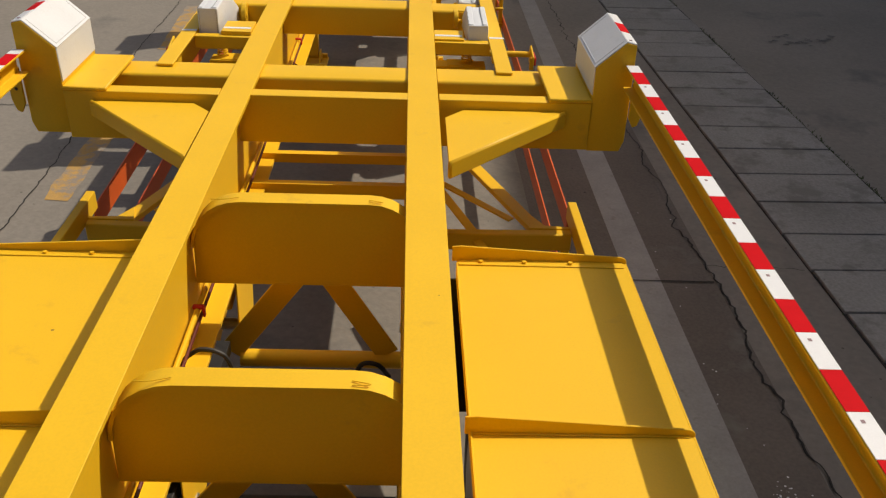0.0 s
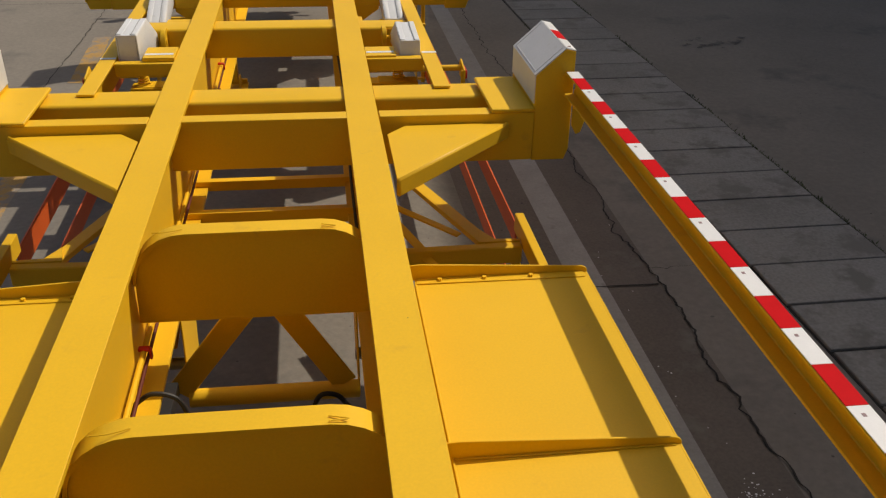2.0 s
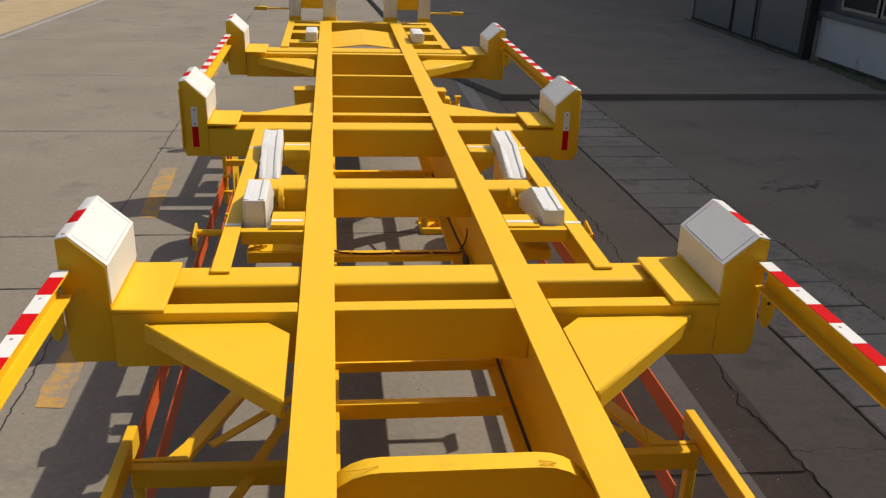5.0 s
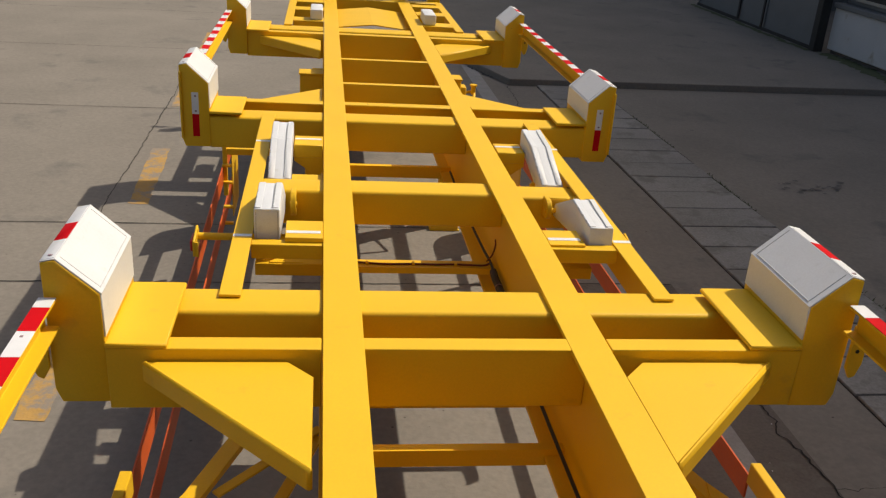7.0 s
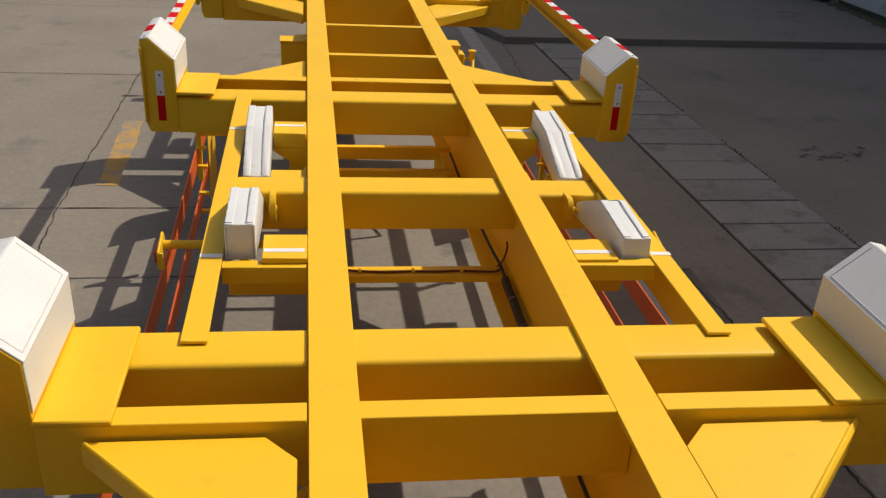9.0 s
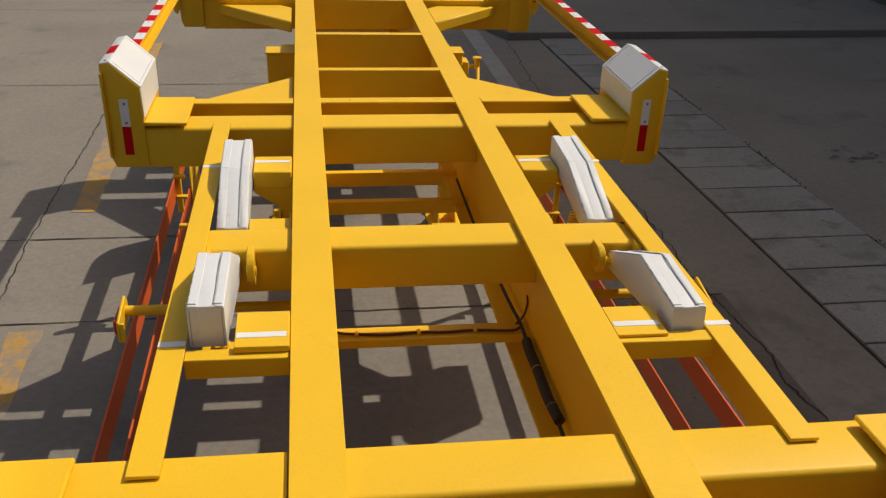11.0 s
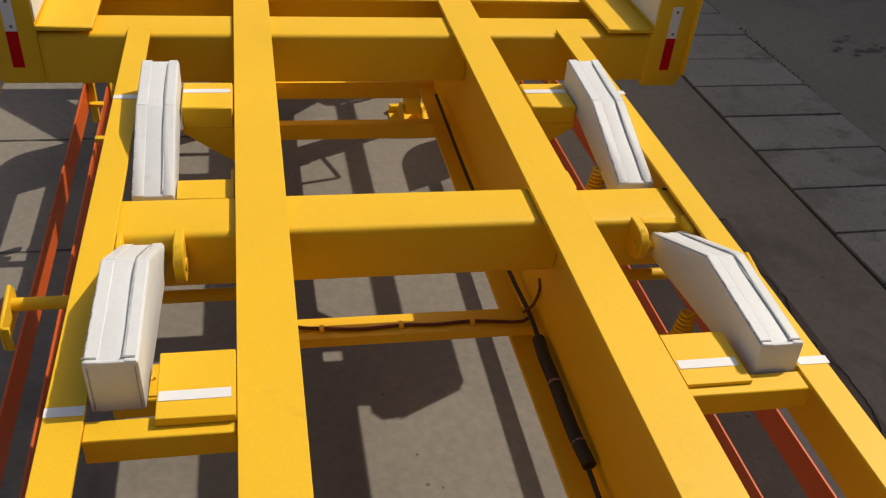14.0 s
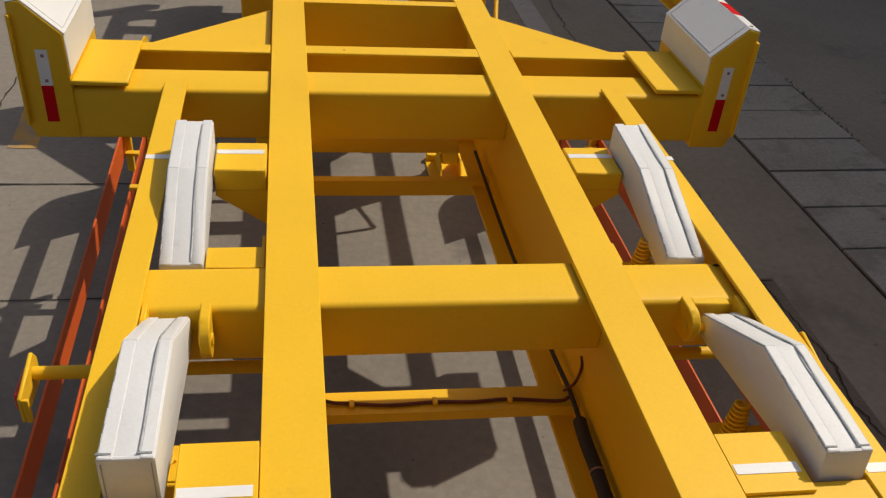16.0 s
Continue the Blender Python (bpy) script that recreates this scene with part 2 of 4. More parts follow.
def patch(x0, x1, y0, y1, z, ragged=0.02, step=0.05):
    """A flat patch with a worn, uneven outline."""
    rim = []
    for (ax, ay), (bx, by) in (((x0, y0), (x1, y0)), ((x1, y0), (x1, y1)), ((x1, y1), (x0, y1)), ((x0, y1), (x0, y0))):
        n = max(2, int(math.hypot(bx - ax, by - ay) / step))
        for k in range(n):
            px, py = ax + (bx - ax) * k / n, ay + (by - ay) * k / n
            q = Vector((px * 5, py * 5, 2.0))
            rim.append((px + ragged * noise.noise(q), py + ragged * noise.noise(q + Vector((7, 3, 0)))))
    bm = bmesh.new()
    bm.faces.new([bm.verts.new((px, py, z)) for px, py in rim])
    return bm


link("tar_strip", plane(1.30, 2.44, -40, 3.75, G + 0.004), DARK_STRIP, ground, "dark tar-stained concrete strip")
link("painted_line", ribbon([(1.955, -40), (1.955, 40)], 0.225, G + 0.008), LINE_WHITE, ground, "worn white painted lane line")
for y0, y1, x0, x1 in ((5.48, 7.25, -2.29, -2.355), (1.87, 3.69, -2.25, -2.275), (-1.75, 0.05, -2.2, -2.23), (9.1, 10.9, -2.42, -2.48), (12.8, 14.5, -2.55, -2.6)):
    dash = patch(-0.10, 0.10, y0, y1, G + 0.004, 0.025)
    for v in dash.verts:
        v.co.x += x0 + (x1 - x0) * (v.co.y - y0) / (y1 - y0)
    link("yellow_dash", dash, LINE_YELLOW, ground, "worn yellow painted dash")
link("crack", ribbon([(2.55, -8), (2.49, -1.5), (2.47, -0.96), (2.44, -0.71), (2.44, -0.38), (2.40, -0.13), (2.43, 0.27), (2.43, 0.49), (2.44, 0.83), (2.41, 1.28), (2.36, 1.62), (2.41, 1.94)],
                     0.013, G + 0.010, 0.05), JOINT, ground, "ragged dark crack in the concrete")
link("crack", ribbon([(2.41, 1.94), (2.42, 2.35), (2.38, 3.0), (2.36, 3.5), (2.29, 4.07), (2.35, 4.6), (2.33, 5.1), (2.24, 6.49), (2.25, 7.6), (2.3, 9.2), (2.42, 11.2)], 0.009, G + 0.010, 0.05), JOINT, ground, "ragged dark crack in the concrete")
link("crack", ribbon([(2.41, 1.05), (2.55, 1.0), (2.75, 1.03), (3.1, 1.0)], 0.005, G + 0.010, 0.04), JOINT, ground, "ragged dark crack in the concrete")
link("crack", ribbon([(2.42, 11.2), (2.2, 11.7), (1.92, 12.5), (1.5, 14.2)], 0.03, G + 0.010, 0.12), JOINT, ground, "ragged dark crack in the concrete")
link("joint", ribbon([(-2.45, -20), (-2.46, 2.0), (-2.52, 3.49), (-2.55, 4.36), (-2.59, 5.09), (-2.60, 5.86), (-2.59, 6.41), (-2.58, 8.23), (-2.6, 11), (-2.4, 40)], 0.009, G + 0.008, 0.03, 0.03), JOINT, ground, "dirty joint between concrete bays")
for y in (-6.2, -1.05, 3.77, 4.99, 9.0, 12.9, 16.8, 21.1):
    link("joint", ribbon([(-45, y + 0.12), (-2.6, y), (1.3, y - 0.05)], 0.011, G + 0.006, 0.008, 0.1), JOINT, ground, "dirty joint between concrete bays")
for y in (-1.5, 0.85, 3.75):
    link("joint", ribbon([(1.30, y), (2.42, y - 0.03)], 0.012, G + 0.012, 0.004, 0.1), JOINT, ground)
link("far_white_line", ribbon([(-7.95, 10), (-7.4, 17.9), (-6.9, 24.87), (-5.9, 40)], 0.14, G + 0.006), LINE_WHITE, ground, "thin white edge line")
link("far_sand_verge", ribbon([(-9.35, 10), (-8.75, 17.9), (-8.25, 24.87), (-7.2, 40)], 2.3, G + 0.003), SAND, ground, "sandy verge beside the yard")
kerb_far = tagged(link("kerb_far", bar((-10.6, 8.8, G + 0.065), (-8.7, 43, G + 0.065), 0.17, 0.14), KERB), "pale concrete kerb along the yard edge", "kerb", kind="structure")
for k in range(9):
    link("drain_slat", bar((-12.6 + 0.06 * k, 14.1 + 1.07 * k, G + 0.02), (-10.8 + 0.06 * k, 13.8 + 1.07 * k, G + 0.02), 0.5, 0.04), BRICKWORK, kerb_far)

flecks = bmesh.new()
rng = random.Random(9)
for i in range(60):
    near = i < 46
    x, y, r = (2.20 + rng.gauss(0, 0.055), -1.08 + rng.gauss(0, 0.06), rng.uniform(0.002, 0.007)) if near else (rng.uniform(2.06, 2.4), rng.uniform(-1.2, 1.8), rng.uniform(0.003, 0.007))
    flecks.faces.new([flecks.verts.new((x + r * rng.uniform(0.6, 1.2) * math.cos(k * math.tau / 6), y + r * rng.uniform(0.6, 1.2) * math.sin(k * math.tau / 6), G + 0.0075)) for k in range(6)])
link("paint_flecks", flecks, WHITE_TAPE, ground, "spattered flecks of white paint")["kind"] = "stuff"

# row of concrete slabs beside the trailer
SLAB_PITCH = 0.508


def slab_edges(y):
    return 3.17 - 0.026 * y, 4.20 - 0.033 * y


slabs = tagged(link("slab_bed", prism([(slab_edges(-14)[0] - 0.010, -14), (slab_edges(-14)[1] + 0.03, -14), (slab_edges(11)[1] + 0.03, 10.95), (slab_edges(11)[0] - 0.010, 10.95)], "z", G - 0.02, G + 0.005),
                    JOINT), "dark dirt bed under a row of concrete slabs", "pavement", kind="structure")
rng = random.Random(21)
for i in range(49):
    y0 = -0.048 + SLAB_PITCH * (i - 27)
    y1 = y0 + SLAB_PITCH
    gap = rng.uniform(0.007, 0.014)
    a0, b0 = slab_edges(y0)
    a1, b1 = slab_edges(y1)
    lift = rng.uniform(0.0, 0.005)
    wob = [rng.uniform(-0.007, 0.007) for k in range(4)]
    tilt = rng.uniform(-0.006, 0.006)
    bm = bmesh.new()
    top = [(a0 + wob[0], y0 + gap), (b0 + wob[1], y0 + gap + tilt), (b1 + wob[2], y1 - gap + tilt), (a1 + wob[3], y1 - gap)]
    lo = [bm.verts.new((px, py, G)) for px, py in top]
    hi = [bm.verts.new((px, py, G + 0.020 + lift)) for px, py in top]
    bm.faces.new(hi)
    for k in range(4):
        bm.faces.new((lo[k], lo[(k + 1) % 4], hi[(k + 1) % 4], hi[k]))
    bmesh.ops.bevel(bm, geom=[e for e in bm.edges if all(v in hi for v in e.verts)], offset=0.004, segments=1, affect="EDGES")
    link("slab", bm, SLAB, slabs)
weeds = bmesh.new()
rng = random.Random(4)
for i in range(2600):
    y = rng.uniform(-2, 11)
    side = rng.choice((1, 1, 1, 1, 0))
    x = slab_edges(y)[side] + (0.012 if side else -0.006) + rng.gauss(0, 0.018 if side else 0.01)
    if noise.noise(Vector((side * 5.0, y * 0.9, 3))) < (-0.05 if side else 0.22):
        continue
    h, w, a = rng.uniform(0.008, 0.034), rng.uniform(0.004, 0.010), rng.uniform(0, math.tau)
    dx, dy = math.cos(a), math.sin(a)
    weeds.faces.new([weeds.verts.new(p) for p in ((x - w * dx, y - w * dy, G + 0.004), (x + w * dx, y + w * dy, G + 0.004), (x + 0.7 * h * dy, y - 0.7 * h * dx, G + h))])
tagged(link("weeds", weeds, GRASS), "sparse dry weeds in the slab joints", "weeds", kind="stuff")

# dark stains on the concrete
rng = random.Random(12)
STAINS = [(5.08 + rng.gauss(0, 0.2), 6.25 + rng.gauss(0, 0.16), rng.uniform(0.012, 0.05)) for k in range(26)]
STAINS += [(3.55, 4.35, 0.018), (2.75, 3.1, 0.014), (2.9, 2.4, 0.012), (2.62, 0.4, 0.013), (2.15, 1.9, 0.014), (4.55, 8.6, 0.03)]
for k, (x, y, r) in enumerate(STAINS):
    rim = [(x + r * (1 + 0.8 * noise.noise(Vector((3 * math.cos(a), 3 * math.sin(a), k)))) * math.cos(a), y + 0.7 * r * (1 + 0.8 * noise.noise(Vector((3 * math.cos(a), 3 * math.sin(a), k + 9)))) * math.sin(a)) for a in [q * math.tau / 26 for q in range(26)]]
    spot = bmesh.new()
    spot.faces.new([spot.verts.new((px, py, G + (0.022 if 3.1 < x < 4.1 else 0.006) + 0.0002 * k)) for px, py in rim])
    link("oil_stain", spot, OIL, ground, "dark oil stain")

# raised apron beyond the slabs
apron = tagged(link("apron", prism([(2.42, 11.0), (60, 12.4), (60, 96), (-4.0, 96), (1.5, 14.2), (1.92, 12.5)], "z", G - 0.05, G + 0.11, 0.015), CONCRETE), "raised grey concrete apron with a low worn step", "pavement", kind="structure")

# buildings on the shaded side
# unseen block added to keep the sun off the right of the yard
shade_hall = empty("shade_hall", (19, 10, G), label="unseen grey building added to shade the yard", category="building", kind="structure")
link("wall", box(16.2, 16.6, -60, 75, G, 20.0, 0), BRICKWORK, shade_hall)
link("roof", box(16.2, 36, -60, 75, 20.0, 20.4, 0), BRICKWORK, shade_hall)
link("wall", box(35.6, 36, -60, 75, G, 20.0, 0), BRICKWORK, shade_hall)
A = G + 0.11
shed = empty("shed", (9.6, 20, A), label="dark grey sheet-metal shed front with a door", category="shed")
for y0, y1 in ((14.75, 17.1), (18.45, 20.95)):
    part("panel", box(9.62, 9.66, y0, y1, A, 3.3, 0.006), SHEET, shed, "plain dark grey metal sheet")
    part("batten", box(9.59, 9.615, y1 - 0.10, y1 - 0.05, A, 3.3, 0.004), SHEET, shed)
    part("skirting", box(9.585, 9.615, y0, y1, A, A + 0.07, 0.004), BLACK, shed)
door = part("door", box(9.62, 9.65, 17.18, 18.35, A + 0.03, 3.3, 0.006), SHEET, shed, "plain grey metal door leaf")
part("frame", join(box(9.58, 9.615, 17.10, 17.17, A, 3.3, 0.004), box(9.58, 9.615, 18.36, 18.44, A, 3.3, 0.004), box(9.58, 9.615, 17.17, 18.36, A, A + 0.05, 0.004)), BLACK, door, "dark door frame")
part("handle", tube([(9.60, 17.30, 0.85), (9.58, 17.30, 0.85), (9.58, 17.30, 1.05), (9.60, 17.30, 1.05)], 0.012, 8), BLACK, door)
part("wall", box(9.7, 16.0, 20.96, 21.1, A, 3.3, 0.006), SHEET, shed, "dark metal end wall")
part("corner_post", box(9.52, 9.72, 14.53, 14.74, A, 3.5, 0.01), BLACK, shed, "dark corner post")
low_wall = tagged(link("low_wall", box(9.80, 10.15, 11.60, 14.52, -0.06, 0.77, 0.012), PLASTER), "white plastered low wall, stained near the ground", "wall", kind="structure")
link("plinth", box(9.90, 10.15, 11.60, 14.52, G, -0.062, 0.004), OIL, low_wall, "dark recessed plinth")
link("pier", box(9.72, 10.2, 8.4, 11.58, G, 0.77, 0.012), PLASTER, low_wall, "white plastered pier")
link("sill", box(9.74, 10.2, 8.4, 14.52, 0.772, 0.87, 0.01), SHEET, low_wall, "dark projecting sill")
link("upper_wall", box(10.0, 10.25, 8.4, 14.52, 0.872, 3.4, 0.01), SHEET, low_wall, "dark panelled wall above the sill")
for y0 in (8.6, 10.0, 11.4, 12.8):
    win = link("window", box(9.955, 9.998, y0, y0 + 1.3, 0.96, 2.5, 0.004), BLACK, low_wall, "dark window above the sill")
    link("frame", join(box(9.935, 9.953, y0, y0 + 0.06, 0.96, 2.5, 0.003), box(9.935, 9.953, y0 + 1.24, y0 + 1.3, 0.96, 2.5, 0.003), box(9.935, 9.953, y0 + 0.062, y0 + 1.238, 0.96, 1.02, 0.003)), KERB, win, "pale window frame")
# darker ragged strips along the foot of shed and low wall
for line, w in (([(9.45, 21.0), (9.45, 14.6)], 0.16), ([(9.68, 14.4), (9.55, 11.4)], 0.34)):
    link("dark_foot", ribbon(line, w, A + 0.006, 0.12, 0.1), GRASS, apron, "dark ragged strip at the foot of the wall")


# ---- trailer ----
T = 1.33
trailer = empty("container_trailer", (0, 3.0, 0), label="bright yellow skeletal container trailer with white corner guides", category="trailer")


def c_profile(a0, a1, z0, z1, t, at):
    """A channel's outline: flanges from a0 to a1, its web at the near (0) or far (1) side, t thick."""
    w0, w1 = (a0, a0 + t) if at == 0 else (a1 - t, a1)
    if at == 0:
        return [(a0, z0), (a1, z0), (a1, z0 + t), (w1, z0 + t), (w1, z1 - t), (a1, z1 - t), (a1, z1), (a0, z1)]
    return [(a0, z0), (a1, z0), (a1, z1), (a0, z1), (a0, z1 - t), (w0, z1 - t), (w0, z0 + t), (a0, z0 + t)]


def i_profile(x, w, w_low, z0, z1, tf, tw):
    h, g = w / 2, w_low / 2
    return [(x - g, z0), (x + g, z0), (x + g, z0 + tf), (x + tw / 2, z0 + tf), (x + tw / 2, z1 - tf), (x + h, z1 - tf), (x + h, z1),
            (x - h, z1), (x - h, z1 - tf), (x - tw / 2, z1 - tf), (x - tw / 2, z0 + tf), (x - g, z0 + tf)]


for s in (-1, 1):
    part("main_beam", prism(i_profile(0.451 * s, 0.148, 0.172, 0.752, T, 0.018, 0.012), "y", -5.8, 8.72, 0.0015, 1), YELLOW, trailer)

# arched cross-members behind the camera guide pads
WEB = 0.443


def arched(y):
    r, t = 0.20, 0.012
    arc = [(-WEB + r - r * math.cos(a), T - 0.004 - r + r * math.sin(a)) for a in [k * math.pi / 2 / 7 for k in range(8)]]
    arc = [(-WEB, T - 0.004 - r)] + arc[1:]
    line = arc + [(-x, z) for x, z in arc[::-1]]
    low = [(x * (1 - t / WEB), z - t * (1 if abs(x) < WEB - 0.02 else 0.3)) for x, z in line]
    part("crossmember", join(prism([(a, b) for a, b in line] + low[::-1], "y", y, y + 0.080, 0),
                             prism([(-WEB, 0.967)] + [(x * 0.985, z - 0.01) for x, z in line] + [(WEB, 0.967)], "y", y + 0.012, y + 0.024, 0),
                             box(-WEB, WEB, y + 0.012, y + 0.07, 0.955, 0.967, 0.002)), YELLOW, trailer, "arched yellow plate cross-member with rounded upper corners")
    for x0 in (-0.30, 0.29):
        part("weld_seam", tube(bend([(x0 - 0.05, y + 0.01, T), (x0, y + 0.014, T), (x0 + 0.05 * (1 if x0 < 0 else -1), y + 0.03, T)], 5), 0.002, 6), YELLOW, trailer)


for y in (-1.127, -2.193, -3.26):
    arched(y)


# bolsters: a channel, a tube and the guide plates
def bolster(yc, yt, w_t, near, gx, tops, gy0, gy1):
    """yc: the channel's outer edge; yt: the tube's edges; near: 1 when the channel is on the near side; tops: the two guides' heights."""
    inner_x = [(-gx[0], -0.53), (-WEB, WEB), (0.53, gx[0])]
    c0, c1 = sorted((yc, yc + near * 0.085))
    for x0, x1 in inner_x:
        part("bolster_channel", prism(c_profile(c0, c1, 1.085, T - 0.002, 0.014, 0 if near > 0 else 1), "x", x0, x1, 0.003, 1), YELLOW, trailer)
        part("bolster_tube", prism(rounded_rect(yt, yt + w_t, 1.095, T - 0.020, 0.020), "x", x0, x1, 0), YELLOW, trailer)
    for s in (-1, 1):
        a, b = sorted((s * 1.06, s * (gx[0] + 0.002)))
        part("seat_plate", box(a, b, min(gy0, c0) - 0.005, max(yt + w_t, c1) - 0.03, T - 0.001, T + 0.018, 0.005), YELLOW, trailer, "thick yellow corner casting seat plate")
        # corner guide
        ztop = tops[0] if s < 0 else tops[1]
        foot = 1.105 if s < 0 else 1.075
        xi, xo = gx
        rim = xo - 0.048
        prof = [(s * xi, foot), (s * (xo - 0.02), foot), (s * xo, foot + 0.055), (s * xo, ztop - 0.012), (s * rim, ztop), (s * xi, ztop - 0.125)]
        g = part("corner_guide", prism(prof, "y", gy0, gy1, 0.006, 2), YELLOW, trailer, "yellow corner guide box with a white painted slope")
        wd = Vector((rim - xi, 0, 0.125)).normalized()
        nrm = Vector((-wd.z, 0, wd.x))

        def on(u, v, lift):
            p = Vector((xi, v, ztop - 0.125)) + wd * u + nrm * lift
            return (s * p.x, p.y, p.z)
        L = math.hypot(rim - xi, 0.125)

        def sheet(u0, u1, v0, v1, l0, l1):
            bm = bmesh.new()
            vs = [bm.verts.new(on(u, v, w)) for w in (l0, l1) for u, v in ((u0, v0), (u1, v0), (u1, v1), (u0, v1))]
            for f in ((0, 1, 2, 3), (4, 5, 6, 7), (0, 1, 5, 4), (1, 2, 6, 5), (2, 3, 7, 6), (3, 0, 4, 7)):
                bm.faces.new([vs[i] for i in f])
            bmesh.ops.recalc_face_normals(bm, faces=bm.faces[:])
            bmesh.ops.bevel(bm, geom=bm.edges[:], offset=0.0018, segments=1, affect="EDGES")
            return bm
        zi = ztop - 0.125
        xa, xb = sorted((s * (xi - 0.004), s * (xi + 0.006)))
        part("white_liner", box(xa, xb, gy0 + 0.004, gy1 - 0.004, T + 0.034, zi + 0.002, 0.003), WHITE, g, "white painted upright guide face")
        part("white_slope", sheet(-0.004, L + 0.002, gy0 + 0.004, gy1 - 0.004, -0.002, 0.005), WHITE, g, "white painted slope with weld lines")
        part("white_rim", prism([(s * (rim - 0.004), ztop), (s * xo, ztop - 0.011), (s * xo, ztop - 0.006), (s * (rim - 0.004), ztop + 0.005)], "y", gy0 + 0.004, gy1 - 0.004, 0.0015, 1), WHITE, g)
        for v in (gy0 + 0.035, gy1 - 0.035):
            part("weld_seam", tube([on(0.012, v, 0.005), on(L - 0.01, v, 0.005)], 0.002, 6), SEAM, g)
        part("weld_seam", tube([on(0.012, gy0 + 0.035, 0.005), on(0.012, gy1 - 0.035, 0.005)], 0.002, 6), SEAM, g)
        for tape, v0, v1, mat in (("white_tape", gy0 + 0.012, gy0 + 0.17, WHITE_TAPE), ("red_tape", gy0 + 0.171, gy0 + 0.325, RED_TAPE), ("white_tape", gy0 + 0.326, gy1 - 0.03, WHITE_TAPE)):
            part(tape, prism([(s * (rim + 0.001), ztop + 0.004), (s * (xo - 0.002), ztop - 0.0062), (s * (xo - 0.002), ztop - 0.0045), (s * (rim + 0.001), ztop + 0.006)], "y", v0, v1, 0.0004, 1), mat, g, tape.replace("_", " reflective "))
        part("tape_print", box(*sorted((s * (rim + 0.012), s * (rim + 0.026))), gy0 + 0.03, gy0 + 0.04, ztop + 0.001, ztop + 0.0045, 0.0003), GREY_MARK, g)
        if near < 0:
            a, b = sorted((s * (xi + 0.066), s * (xi + 0.110)))
            zr = 1.175 if s < 0 else 1.155
            part("red_tape", box(a, b, gy0 - 0.002, gy0 + 0.001, zr, zr + 0.15, 0.0008), RED_TAPE, g, "red reflective tape")
            part("white_tape", box(a, b, gy0 - 0.002, gy0 + 0.001, zr + 0.151, zr + 0.295, 0.0008), WHITE_TAPE, g, "white reflective tape")
            for zp in (zr + 0.165, zr + 0.265):
                part("tape_print", box(a + 0.018, b - 0.014, gy0 - 0.003, gy0 - 0.0015, zp, zp + 0.012, 0.0004), GREY_MARK, g)
            la, lb = sorted((s * (xo - 0.011), s * (xo + 0.001)))
            part("edge_lip", prism([(gy0 - 0.020, foot + 0.06), (gy1 - 0.06, foot + 0.06), (gy1 - 0.06, ztop - 0.03), (gy0 - 0.020, ztop - 0.05)], "x", la, lb, 0.002, 1), YELLOW, g, "yellow side plate proud of the guide")
        # gusset
        gz = T - 0.045
        poly = [(s * 1.14, yc - near * 0.015), (s * 0.646, yc - near * 0.015), (s * 0.555, yc - near * 0.115), (s * 0.555, yc - near * 0.625)]
        if near < 0:
            poly = [(s * 1.15, yc - near * 0.012), (s * 0.535, yc - near * 0.012), (s * 0.535, yc - near * 0.55)]
        ga = part("gusset", prism(poly, "z", gz - 0.012, gz, 0.002, 1), YELLOW, trailer, "yellow triangular gusset plate")
        d0, d1 = Vector((*poly[-1], gz - 0.035)), Vector((*poly[0], gz - 0.035))
        if near > 0:
            part("gusset_flange", bar(d0, d1, 0.024, 0.085, 0.010), YELLOW, ga)


bolster(-0.025, 0.285, 0.21, 1, (1.268, 1.452), (1.655, 1.628), -0.015, 0.49)
bolster(3.47, 3.03, 0.21, -1, (1.27, 1.452), (1.655, 1.615), 3.02, 3.55)
bolster(6.10, 6.38, 0.24, 1, (1.27, 1.452), (1.66, 1.61), 6.07, 6.60)


# outer guide rails with red and white tape
def guide_rail(s, x, y0, y1, z0, z1, start):
    a, b = sorted((s * x, s * (x + 0.060)))
    rail = part("guide_rail", prism(c_profile(a, b, z0, z1, 0.010, 1 if s > 0 else 0), "y", y0, y1, 0.002, 1), YELLOW, trailer, "yellow channel guide rail with red and white tape")
    n = int((y1 - y0) / 0.157)
    for k in range(n):
        ya = y1 + start - k * 0.157
        if ya - 0.155 < y0:
            break
        red = k % 2 == 1
        part("red_tape" if red else "white_tape", box(a + 0.002, b - 0.001, ya - 0.156, min(ya - 0.0005, y1), z1, z1 + 0.002, 0.0006), RED_TAPE if red else WHITE_TAPE, rail)
        if not red:
            part("tape_print", box(a + 0.022, b - 0.028, ya - 0.04, ya - 0.028, z1 + 0.002, z1 + 0.0028, 0.0003), GREY_MARK, rail)
    lug = [(0.046, z0 + 0.03), (0.108, z0 + 0.03), (0.108, z0 - 0.13), (0.092, z0 - 0.185), (0.070, z0 - 0.195), (0.046, z0 - 0.15)]
    plate = part("rail_lug", prism([(s * (x + u), z) for u, z in lug], "y", y1 - 0.012, y1 + 0.004, 0.003, 1), YELLOW, rail, "rounded yellow lug under the rail end")
    part("bolt_hole", tube([(s * (x + 0.074), y1 - 0.014, z0 - 0.075), (s * (x + 0.074), y1 - 0.011, z0 - 0.075)], 0.008, 10), BLACK, plate)


for s in (-1, 1):
    guide_rail(s, 1.405, -4.6, -0.03, 1.41, 1.523, 0.059 if s > 0 else 0.087)
    guide_rail(s, 1.40, 3.56, 6.06, 1.41, 1.523, -0.02)

